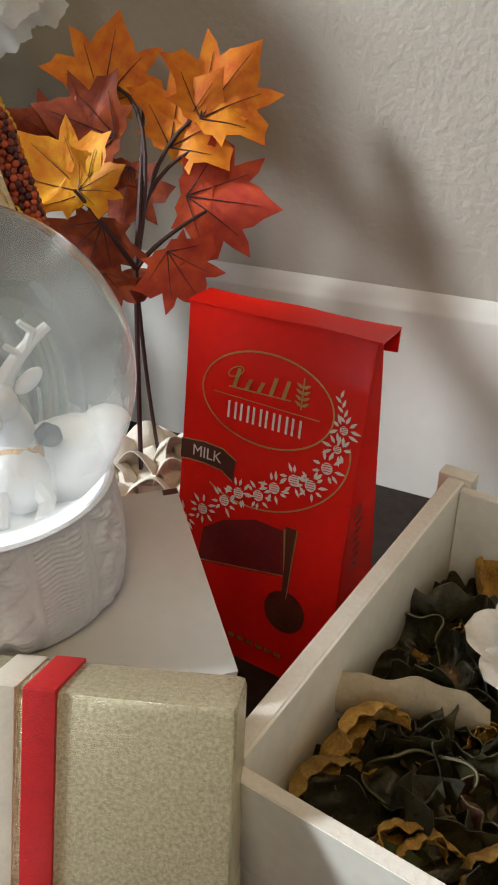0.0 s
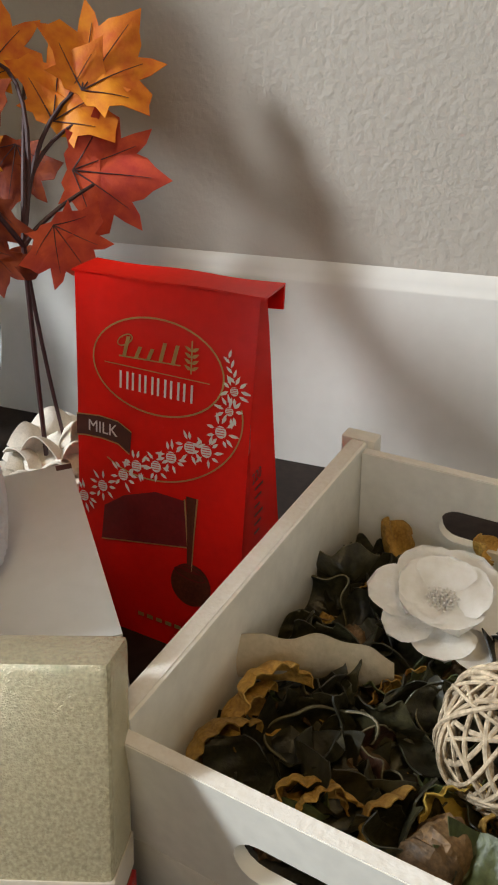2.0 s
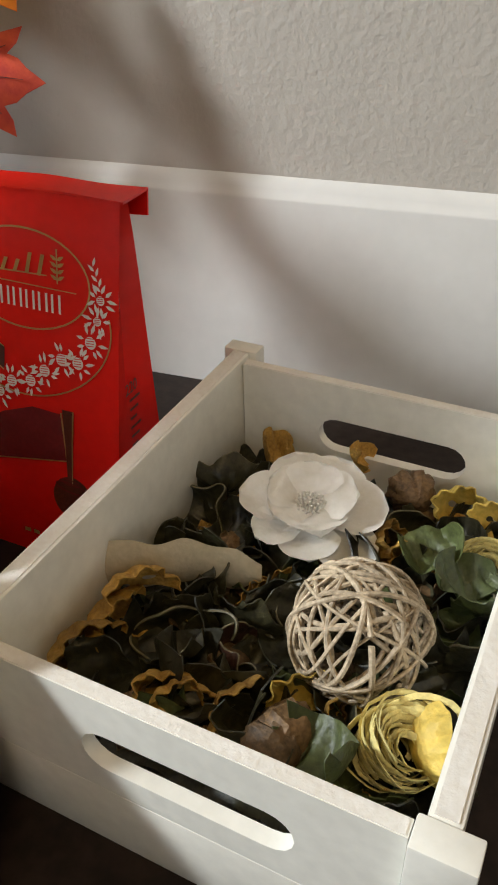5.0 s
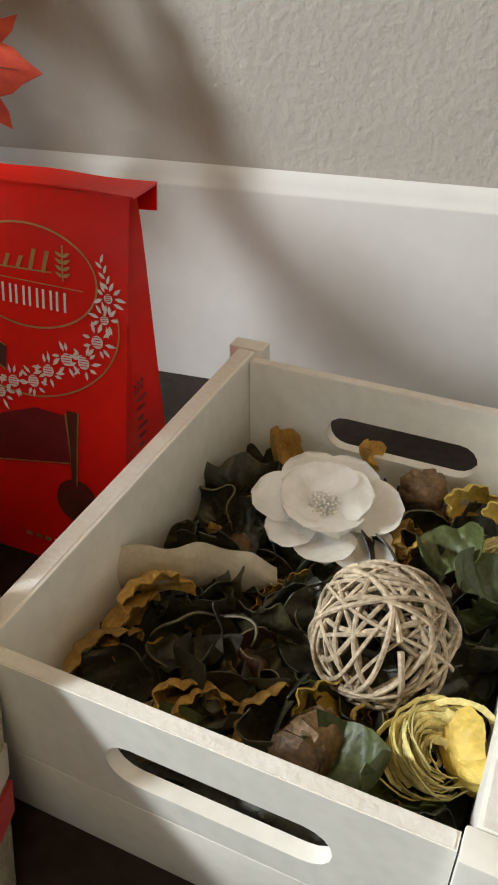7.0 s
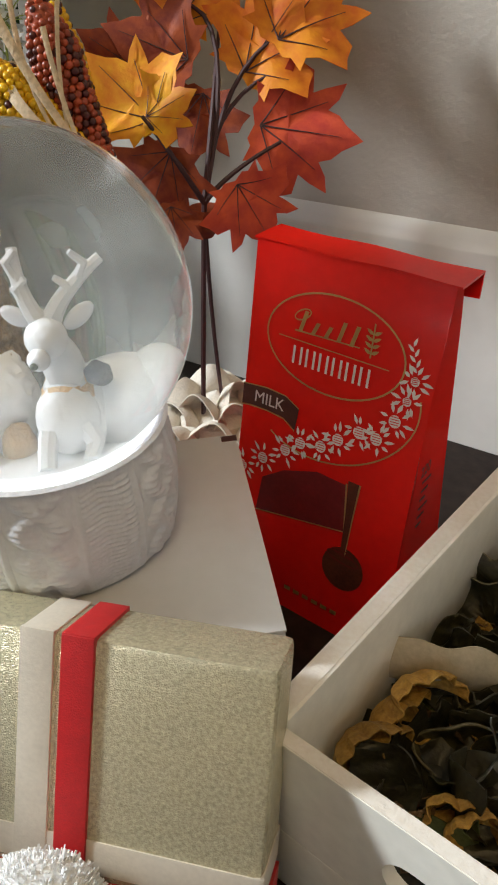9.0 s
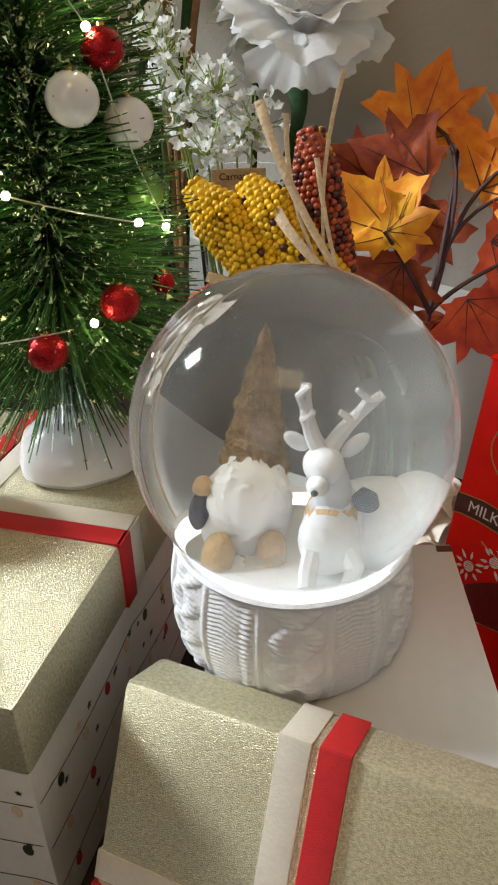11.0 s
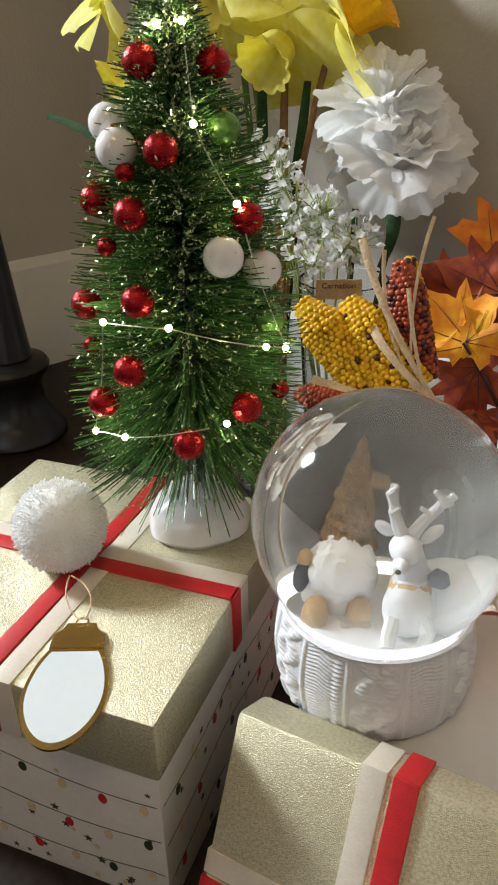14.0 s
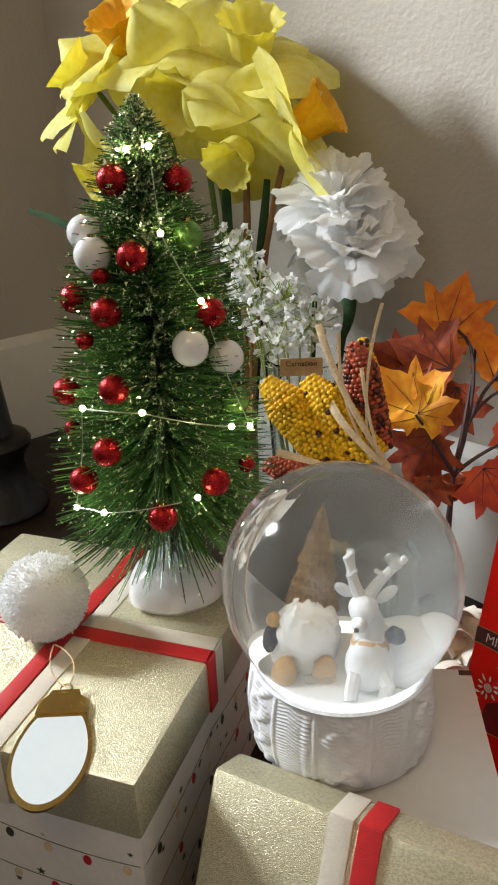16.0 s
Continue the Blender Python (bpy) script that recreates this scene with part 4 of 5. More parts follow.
def leaf_mesh(seed, ln, wd, curl, ruffle):
    """A curled, ruffled dried leaf with thickness."""
    def fn(u, v):
        w = wd * (math.sin(math.pi * min(1, 0.08 + 0.92 * u)) ** 0.6) * (v - 0.5) * 2
        a = curl * (u - 0.5)
        bend = 2.2 * (v - 0.5)
        x = ln * math.sin(a) / max(0.3, abs(curl))
        z = ln * (1 - math.cos(a)) / max(0.3, abs(curl)) + wd * 0.5 * (bend * bend) * 0.45
        z += ruffle * math.sin(u * 13 + seed) * abs(v - 0.5) * 2 + ruffle * 0.5 * math.sin(u * 23 + seed * 2 + v * 4)
        return (x, w, z)
    return finish(add_sheet(bmesh.new(), fn, 22, 10, 0.0006))


def pod_mesh(seed, r, squash):
    """A ribbed dried seed pod, split on one side."""
    bm = lathe_bm([(0.0, -r * squash)] + [(r * math.sin(math.pi * k / 12) * (1 + 0.05 * math.sin(k * 2.2 + seed)), -r * squash * math.cos(math.pi * k / 12)) for k in range(1, 12)] + [(0.0, r * squash)], 36, None, lambda a, z: 1 + 0.07 * math.sin(9 * a + seed) + 0.05 * math.sin(17 * a + z * 300) - 0.22 * max(0, math.cos(a - seed)) ** 14)
    bmesh.ops.recalc_face_normals(bm, faces=bm.faces)
    return finish(bm)


def curl_mesh(seed, r, width, turns):
    """A rolled wood shaving."""
    def fn(u, v):
        a = turns * 2 * math.pi * u
        rr = r * (0.45 + 0.55 * u) + 0.0012 * math.sin(9 * a * 0.3 + seed) * (v - 0.2)
        return (rr * math.cos(a), rr * math.sin(a), width * (v - 0.5) * (1 - 0.3 * u) + 0.002 * math.sin(a * 1.5 + seed))
    return finish(add_sheet(bmesh.new(), fn, 34, 5, 0.0005))


LEAVES = [leaf_mesh(k, 0.030 + 0.006 * (k % 3), 0.012 + 0.003 * (k % 2), 1.6 + 0.6 * (k % 4), 0.0028) for k in range(8)]
PODS = [pod_mesh(k * 1.7, 0.0105 + 0.0015 * (k % 3), 0.85 + 0.2 * (k % 2)) for k in range(5)]
CURLS = [curl_mesh(k, 0.012 + 0.002 * k, 0.011, 1.1 + 0.25 * k) for k in range(4)]


def shell_mesh(seed, r):
    """A cupped, ribbed papery husk."""
    def fn(u, v):
        a = 0.25 + 5.0 * v
        q = 0.15 + 1.45 * u
        rr = r * math.sin(q) * (1 + 0.10 * math.sin(11 * a + seed) * u + 0.07 * math.sin(5 * a) * u)
        return (rr * math.cos(a) * 1.25, rr * math.sin(a), -r * 1.1 * math.cos(q) + 0.0016 * math.sin(4 * a + seed) * u)
    return finish(add_sheet(bmesh.new(), fn, 10, 40, 0.0006))


SHELLS = [shell_mesh(k * 1.3, 0.0115 + 0.0015 * (k % 3)) for k in range(4)]
KINDS = {"shell": (SHELLS, "dried_husk"), "leaf": (LEAVES, "dried_leaf"), "pod": (PODS, "seed_pod"), "curl": (CURLS, "wood_curl")}


def dried(kind, k, mat, m, label):
    src, name = KINDS[kind]
    key = (kind, k % len(src), mat.name)
    if key not in dried_cache:
        me = src[k % len(src)].copy()
        me.materials.append(mat)
        if kind == "cup":
            me.materials.append(CUP_RIM)
        dried_cache[key] = me
    ob = new(name, dried_cache[key])
    ob.matrix_basis = m
    return tagged(ob, label, "potpourri", "dried pot-pourri in the crate", "stuff" if kind == "fibre" else "")


dried_cache = {}
rng = random.Random(11)
WORDS = {"pale_yellow_fibre": "pale yellow curled hank of papery fibres", "dried_maroon_leaf": "dark maroon cupped dried leaf among pot-pourri", "dried_dark_leaf": "crinkled dark green dried leaf among the pot-pourri", "dried_brown_pod": "brown ribbed dried pod among the pot-pourri", "dried_gold_petal": "golden brown papery dried petal among pot-pourri", "dried_green_leaf": "dull green curled dried leaf among pot-pourri", "yellow_wood_shaving": "pale yellow curled wood shaving among the pot-pourri"}
spots = []
tries = 0
while len(spots) < 165 and tries < 5000:
    tries += 1
    x, y = rng.uniform(0.020, 0.160), rng.uniform(-0.196, -0.024)
    if all((x - a) ** 2 + (y - b) ** 2 > 0.0086 ** 2 for a, b in spots):
        spots.append((x, y))
for k, (x, y) in enumerate(spots):
    c = rng.random()
    if c < 0.50:
        kind, mat, s = "leaf", POT_DARK, rng.uniform(0.85, 1.25)
    elif c < 0.58:
        kind, mat, s = "leaf", POT_GREEN, rng.uniform(0.7, 1.0)
    elif c < 0.76:
        kind, mat, s = ("shell" if k % 3 else "pod"), POT_BROWN, rng.uniform(0.6, 0.95)
    elif c < 0.95:
        kind, mat, s = "shell", POT_GOLD, rng.uniform(0.55, 0.95)
    else:
        kind, mat, s = "curl", POT_GOLD, rng.uniform(0.5, 0.8)
    edge_in = min(1, (x - 0.012) / 0.02, (0.168 - x) / 0.02, (y + 0.206) / 0.02, (-0.014 - y) / 0.02)
    z = rng.uniform(0.034, 0.045) - (0.004 if edge_in < 1 else 0)
    s *= 0.75 + 0.25 * edge_in
    dried(kind, k, mat, CR @ pose(x, y, z, rng.uniform(-48, 48), rng.uniform(-42, 42), rng.uniform(0, 360)) @ Matrix.Scale(s, 4), WORDS[mat.name])
def cup_mesh(seed, r):
    """A dark leathery leaf dried into a ruffled cup with a thin pale rim."""
    bm = bmesh.new()
    rim = lambda a: 1 + 0.16 * math.sin(3 * a + seed) + 0.10 * math.sin(5 * a + 2 * seed)
    def fn(u, v):
        a = 2 * math.pi * v * 0.93
        q = 0.12 + 1.30 * u
        rr = r * math.sin(q) * (1 + (rim(a) - 1) * u * u)
        return (rr * math.cos(a) * 1.2, rr * math.sin(a), -r * 1.15 * math.cos(q) + 0.22 * r * u * u * math.sin(4 * a + seed) + 0.05 * r * math.sin(9 * a + 6 * u))
    add_sheet(bm, fn, 12, 46, 0.0007)
    n = len(bm.faces)
    add_tube(bm, [fn(1.0, k / 60) for k in range(61)], 0.00042, 5)
    bm.faces.ensure_lookup_table()
    for f in bm.faces[n:]:
        f.material_index = 1
    return finish(bm)


def fibre_mesh(seed, r):
    """A curled hank of fine papery strands."""
    g = random.Random(seed)
    bm = bmesh.new()
    for k in range(70):
        rr, z0, a0 = r * g.uniform(0.35, 0.95), g.uniform(-0.6, 0.6) * r, g.uniform(-1.2, 1.2)
        lean, cx, cy = g.uniform(-0.7, 0.7), g.uniform(-0.22, 0.22) * r, g.uniform(-0.22, 0.22) * r
        pts = [(cx + rr * math.cos(a) * 1.15, cy + rr * math.sin(a) * g.uniform(0.96, 1.04), z0 * (1 - 0.3 * (a - a0) / 4.0) + lean * rr * math.cos(a) + 0.0005 * math.sin(7 * a + k)) for a in [a0 + 4.0 * i / 14 for i in range(15)]]
        add_tube(bm, pts, g.uniform(0.0007, 0.0018), 5, 0.6, 0.35)
    return finish(bm)


KINDS["cup"] = ([cup_mesh(k * 1.9, 0.0135 + 0.0018 * (k % 3)) for k in range(5)], "dried_leaf_cup")
KINDS["fibre"] = ([fibre_mesh(k, 0.0150) for k in range(2)], "fibre_curl")
CUP_RIM = material("pale_leaf_rim", (0.16, 0.14, 0.08), 0.6, vary=0.4, scale=200)
# the pieces that stand out, in world places
HERO = (
    ("shell", 0, POT_YEL, (0.1370, -0.1590, 0.047), (65, 15, 20), 0.95), ("shell", 1, POT_GOLD, (0.1130, -0.1940, 0.047), (55, 30, 70), 0.85),
    ("leaf", 2, POT_GREEN, (0.1290, -0.2010, 0.056), (20, -15, 25), 0.9), ("shell", 2, POT_GOLD, (0.0080, -0.2960, 0.045), (80, 10, 60), 0.95),
    ("shell", 3, POT_GOLD, (0.0530, -0.3060, 0.045), (70, 20, 30), 0.85), ("pod", 2, POT_BROWN, (0.0930, -0.3060, 0.046), (85, 10, 60), 0.95),
    ("cup", 0, POT_DARK, (0.0400, -0.2780, 0.046), (38, -8, 20), 1.25), ("cup", 1, POT_MAROON, (0.0700, -0.2690, 0.045), (30, 20, 70), 0.85),
    ("cup", 2, POT_DARK, (0.0862, -0.2420, 0.042), (25, -10, 140), 0.85), ("cup", 3, POT_DARK, (0.0120, -0.1620, 0.050), (62, 8, 200), 1.05),
    ("cup", 4, POT_DARK, (0.1230, -0.1820, 0.047), (35, 15, 40), 0.9), ("cup", 1, POT_DARK, (0.0120, -0.1970, 0.044), (40, 25, 300), 0.95),
    ("cup", 2, POT_DARK, (0.1420, -0.2280, 0.045), (30, 10, 240), 1.1), ("cup", 0, POT_DARK, (0.1230, -0.2820, 0.042), (35, 0, 90), 0.9),
    ("cup", 3, POT_DARK, (0.0600, -0.2920, 0.042), (20, -15, 10), 0.95), ("cup", 4, POT_DARK, (0.0300, -0.2340, 0.038), (30, 10, 120), 0.9),
    ("shell", 1, POT_GOLD, (0.0175, -0.2660, 0.050), (75, 25, 55), 1.10), ("shell", 2, POT_GOLD, (0.0120, -0.2760, 0.043), (85, 0, 80), 0.95),
    ("shell", 0, POT_GOLD, (0.0450, -0.3040, 0.043), (70, 30, 20), 0.95), ("shell", 3, POT_GOLD, (0.0763, -0.3040, 0.046), (60, -30, 60), 1.0),
    ("shell", 2, POT_YEL, (0.1000, -0.2940, 0.046), (40, 20, 10), 0.95), ("pod", 3, POT_BROWN, (0.0900, -0.3130, 0.047), (82, 0, 70), 1.05),
    ("leaf", 2, POT_GREEN, (0.1113, -0.3130, 0.054), (25, -20, -35), 0.95), ("cup", 0, POT_GREEN, (0.1240, -0.3120, 0.046), (25, 20, 60), 0.75),
    ("fibre", 0, POT_STRAW, (0.1340, -0.2990, 0.051), (18, 12, 40), 1.0), ("shell", 1, POT_YEL, (0.1500, -0.2920, 0.050), (75, 10, 110), 1.0),
    ("fibre", 1, POT_STRAW, (0.1520, -0.1960, 0.050), (40, 10, 10), 0.75), ("shell", 3, POT_YEL, (0.1530, -0.1660, 0.048), (60, 20, 0), 0.85),
    ("pod", 1, POT_BROWN, (0.1113, -0.1520, 0.047), (70, 10, 20), 1.0), ("shell", 3, POT_GOLD, (0.1220, -0.2030, 0.046), (50, 40, 10), 0.85),
    ("leaf", 4, POT_GREEN, (0.1420, -0.2100, 0.053), (30, 20, 30), 0.95), ("leaf", 5, POT_GREEN, (0.1560, -0.2240, 0.051), (-25, 25, 80), 0.9),
    ("leaf", 3, POT_GOLD, (0.0325, -0.1360, 0.046), (40, 10, 40), 0.8), ("leaf", 1, POT_GOLD, (0.0787, -0.1340, 0.050), (60, 10, 80), 0.6),
)
for kind, k, mat, p, turn, s in HERO:
    dried(kind, k, mat, pose(p[0], p[1], p[2] + (0.005 if kind in ("shell", "pod") else 0.003), *turn) @ Matrix.Scale(s, 4), WORDS[mat.name])


def tan_strip():
    a, b = Vector((-0.011, -0.2540, 0.0600)), Vector((0.056, -0.2240, 0.0470))
    d = b - a
    def fn(u, v):
        p = a + d * u
        p.z += 0.003 * math.sin(math.pi * u * 1.05) + 0.0010 * math.sin(u * 14)
        n = Vector((0.30, -0.95, 0))
        h = 0.0240 * (1 - 0.22 * u) * (1 - 0.55 * max(0, u - 0.86) / 0.14)
        s = (v - 0.5)
        return p + n * (0.005 * math.cos(s * 2.2) + 0.0015 * math.sin(u * 7) + 0.004 * (0.5 - v)) + Vector((0, 0, h * s + 0.001 * math.sin(u * 21 + 3 * v)))
    tagged(part("dried_leaf_strip", add_sheet(bmesh.new(), fn, 40, 8, 0.0007), POT_TAN), "broad tan dried leaf strip lying on the pot-pourri", "potpourri", "dried pot-pourri in the crate")


tan_strip()


def wooden_flower(m):
    root = thing("wooden_flower", "ivory wood-shaving flower lying on the pot-pourri", "dried flower", m)
    outer = ((183, 0.0345, 0.0145, 8), (232, 0.0300, 0.0125, 3), (285, 0.0290, 0.0150, 2), (325, 0.0405, 0.0150, -4), (12, 0.0365, 0.0165, 9), (66, 0.0320, 0.0160, 12), (120, 0.0320, 0.0160, 12))
    inner = ((20, 0.0235, 0.0145, 20), (95, 0.0210, 0.0140, 26), (170, 0.0225, 0.0140, 24), (235, 0.0215, 0.0135, 18), (300, 0.0230, 0.0145, 16))
    for ring, petals in enumerate((outer, inner)):
        for k, (turn, ln, wd, tilt) in enumerate(petals):
            ph = rng.uniform(-0.3, 0.3)
            def fn(u, v, ph=ph, ln=ln, wd=wd):
                s = (v - 0.5) * 2
                w = wd * (0.22 + 0.78 * min(1, u * 1.7)) * math.sqrt(max(0, 1 - max(0, (u - 0.55) / 0.45) ** 2.2))
                return (ln * u, w * s, 0.004 * u * u + 0.0030 * s * s * u - 0.007 * max(0, u - 0.72) * 2 + 0.0009 * math.sin(s * 3 + 7 * u + ph * 9))
            part("petal", add_sheet(bmesh.new(), fn, 14, 12), SHAVING, root, m=pose(0, 0, 0.002 + 0.0045 * ring + 0.0005 * (k % 2), 0, 0, turn) @ pose(0.001, 0, 0, ph * 14, -tilt, 0))
    st = bmesh.new()
    for k in range(46):
        a, r = k * 2.4, 0.0078 * math.sqrt(k / 46)
        add_tube(st, [(r * 0.5 * math.cos(a), r * 0.5 * math.sin(a), 0.004), (r * math.cos(a), r * math.sin(a), 0.0125 - 0.25 * r)], 0.0006, 5)
    part("stamen_tuft", st, SHAVING, root, "tuft of cream stamens")
    return root


wooden_flower(pose(0.0695, -0.1930, 0.0580, 11, 3, 0))


def rattan_ball(m, r):
    root = thing("rattan_ball", "greyish woven rattan ball resting on the pot-pourri", "rattan ball", m)
    g = random.Random(5)
    for k in range(40):
        axis = Vector((g.gauss(0, 1), g.gauss(0, 1), g.gauss(0, 1))).normalized()
        u = axis.orthogonal().normalized()
        w = axis.cross(u)
        rr = r * g.uniform(0.90, 1.0)
        off = g.uniform(-0.55, 0.55) * r
        rad = math.sqrt(max(1e-9, rr * rr - off * off))
        a0, a1 = g.uniform(0, 6.28), g.uniform(4.2, 6.2)
        pts = [axis * (off + 0.0012 * math.sin(3 * t)) + rad * (u * math.cos(t) + w * math.sin(t)) for t in [a0 + a1 * i / 40 for i in range(41)]]
        part("strand", tube_bm(pts, g.uniform(0.0007, 0.0014), 7, 0.9, 0.75), RATTAN, root)
    return root


rattan_ball(pose(0.1092, -0.2605, 0.0640, 20, 10, 40), 0.0285)

# ---- maple spray ----
LOBES = ((0, -0.46), (0.20, -0.52), (0.30, -0.46), (0.52, -0.52), (0.46, -0.34), (0.60, -0.22), (0.98, -0.10), (0.86, 0.04), (0.80, 0.20), (0.54, 0.24), (0.62, 0.40), (0.72, 0.66), (0.50, 0.60), (0.34, 0.48), (0.28, 0.64), (0.16, 0.76), (0, 1.02))
OUT = list(LOBES) + [(-x, y) for x, y in reversed(LOBES[1:-1])]


def maple_leaf(name_parent, c, facing, up, size, mat, curl):
    """A five-lobed fabric leaf with dark veins; y runs to the tip."""
    fz = Vector(facing).normalized()
    ex = Vector(up).cross(fz)
    m = frame_m(c, ex, fz.cross(ex))
    bend = lambda x, y: curl * (x * x * 0.5 + (y - 0.1) ** 2 * 0.35) * size + 0.05 * size * math.sin(5 * x + 3 * y) - 0.10 * size * abs(x) * (y > 0)
    bm = bmesh.new()
    n = len(OUT)
    layers = []
    for side in (0, 1):
        rings = []
        for k in (1.0, 0.66, 0.33):
            rings.append([bm.verts.new((x * k * size, y * k * size, bend(x * k, y * k) - side * 0.0006)) for x, y in OUT])
        mid = bm.verts.new((0, 0, bend(0, 0) - side * 0.0006))
        for a, b in zip(rings, rings[1:]):
            for i in range(n):
                f = (a[i], a[(i + 1) % n], b[(i + 1) % n], b[i])
                bm.faces.new(f if not side else tuple(reversed(f)))
        for i in range(n):
            f = (rings[-1][i], rings[-1][(i + 1) % n], mid)
            bm.faces.new(f if not side else tuple(reversed(f)))
        layers.append(rings[0])
    for i in range(n):
        bm.faces.new((layers[0][(i + 1) % n], layers[0][i], layers[1][i], layers[1][(i + 1) % n]))
    ob = part("leaf", bm, mat, name_parent, "fabric maple leaf, " + mat.name.split("_")[0], m=m)
    vb = bmesh.new()
    for x, y in ((0, 0.72), (0.45, 0.46), (-0.45, 0.46), (0.6, -0.08), (-0.6, -0.08)):
        pts = [(x * t * size, (-0.38 + (y + 0.38) * t) * size, bend(x * t, -0.38 + (y + 0.38) * t) + 0.0005) for t in [k / 6 for k in range(7)]]
        add_tube(vb, pts, 0.0005 * size / 0.04, 5, 0.3)
    part("venation", vb, VEIN, ob, "dark leaf veins")
    return ob


maple = thing("maple_spray", "artificial autumn maple branch with orange and red fabric leaves", "artificial plant", Matrix.Translation((0.004, -0.007, 0.0)))
FACE = Vector((0.42, -0.72, 0.42))
for c, up, size, mat, curl, f in (
    ((-0.243, -0.066, 0.286), (0.25, 0, 1), 0.043, MAPLE_O, 0.25, FACE), ((-0.176, -0.050, 0.277), (0.6, 0, 0.8), 0.044, MAPLE_O, 0.3, FACE),
    ((-0.192, -0.062, 0.262), (0.55, 0, 0.8), 0.042, MAPLE_O, 0.35, (0.3, -0.8, 0.3)), ((-0.170, -0.070, 0.223), (1, 0.1, 0.02), 0.045, MAPLE_R, 0.2, FACE),
    ((-0.228, -0.130, 0.243), (-0.85, 0.1, 0.45), 0.038, MAPLE_Y, 0.45, (0.4, -0.7, 0.5)), ((-0.213, -0.128, 0.240), (0.75, 0.1, 0.5), 0.024, MAPLE_Y, 0.4, (0.2, -0.8, 0.5)),
    ((-0.240, -0.088, 0.262), (-1, 0, 0.12), 0.040, MAPLE_D, 0.3, FACE), ((-0.218, -0.124, 0.206), (-0.4, 0, -0.9), 0.034, MAPLE_D, 0.2, (0.5, -0.8, 0.2)),
    ((-0.166, -0.118, 0.196), (0.6, 0, -0.75), 0.031, MAPLE_R, 0.5, (0.3, -0.8, 0.5)), ((-0.200, -0.140, 0.187), (0.2, 0, -1), 0.021, MAPLE_D, 0.4, (0.4, -0.9, 0.1)),
    ((-0.262, -0.100, 0.258), (-0.9, 0, 0.3), 0.030, MAPLE_D, 0.3, (0.6, -0.7, 0.3)),
    ((-0.232, -0.070, 0.226), (-0.2, 0, -1), 0.034, MAPLE_D, 0.3, FACE),
):
    maple_leaf(maple, Vector(c), f, up, size * 0.93, mat, curl)
hub = Vector((-0.197, -0.116, 0.190))
st = bmesh.new()
add_tube(st, curve_pts((-0.205, -0.125, 0.0005), (-0.195, -0.130, 0.10), hub, 10), 0.0016, 7)
add_tube(st, curve_pts((-0.190, -0.110, 0.0005), (-0.202, -0.112, 0.10), hub, 10), 0.0013, 7)
for end, mid in (((-0.222, -0.060, 0.270), (-0.200, -0.100, 0.235)), ((-0.243, -0.069, 0.283), (-0.205, -0.060, 0.285)), ((-0.184, -0.065, 0.250), (-0.215, -0.085, 0.235)), ((-0.170, -0.078, 0.218), (-0.190, -0.105, 0.205)), ((-0.218, -0.137, 0.238), (-0.205, -0.135, 0.225)), ((-0.180, -0.055, 0.270), (-0.215, -0.070, 0.255))):
    add_tube(st, curve_pts(hub, mid, end, 9), 0.0017, 7, 0.6)
part("stem", st, VEIN, maple, "dark purple-brown plastic stems")
part("collar", lathe_bm([(0.004, 0), (0.0085, 0.006), (0.0105, 0.014), (0.0092, 0.017), (0.0, 0.012)], 24, pose(-0.197, -0.116, 0.171)), MAPLE_D, maple, "dark red stem collar")

# ---- ornamental corn ----
corn = thing("ornamental_corn", "bundle of yellow and red ornamental corn with raffia husks", "dried corn", Matrix.Translation((0.008, -0.004, 0)))


def corn_ear(tip, base, r, mats, seed, odd):
    tip, base = Vector(tip), Vector(base)
    d = base - tip
    ln = d.length
    q = d.to_track_quat("Z", "Y").to_matrix().to_4x4()
    q.translation = tip
    cob = part("cob", lathe_bm([(0.0, 0.0), (r * 0.55, ln * 0.04), (r * 0.80, ln * 0.18), (r * 0.90, ln * 0.5), (r * 0.86, ln * 0.85), (r * 0.5, ln)], 20), mats[0], corn, m=q)
    g = random.Random(seed)
    tmp = ball_bm(1.0, 2)
    tv = np.array([v.co for v in tmp.verts])
    tf = np.array([[v.index for v in f.verts] for f in tmp.faces])
    tmp.free()
    sets = [([], []) for _ in mats]
    size = 0.0022
    rows = int(ln / (size * 1.45))
    for i in range(rows):
        t = (i + 0.5) / rows
        rr = r * min(1, 0.30 + 2.6 * t if t < 0.27 else 1.0) * (1 - 0.10 * max(0, t - 0.6))
        n = max(5, int(2 * math.pi * rr / (size * 1.7)))
        for j in range(n):
            a = 2 * math.pi * (j + 0.5 * (i % 2)) / n + g.uniform(-0.06, 0.06)
            p = np.array((rr * math.cos(a), rr * math.sin(a), ln * t + g.uniform(-0.0004, 0.0004)))
            k = 1 if g.random() < odd * (0.4 + 1.2 * t) else 0
            vs, fs = sets[k]
            fs.append(tf + len(vs) * len(tv))
            vs.append(tv * size * g.uniform(0.85, 1.08) + p)
    for (vs, fs), mat, nm in zip(sets, mats, ("kernel_cover", "dark_kernel_cover")):
        if vs:
            ob = triangles(nm, np.concatenate(vs).tolist(), np.concatenate(fs).tolist(), mat, cob, "", "stuff")
            ob.data.polygons.foreach_set("use_smooth", [True] * len(ob.data.polygons))


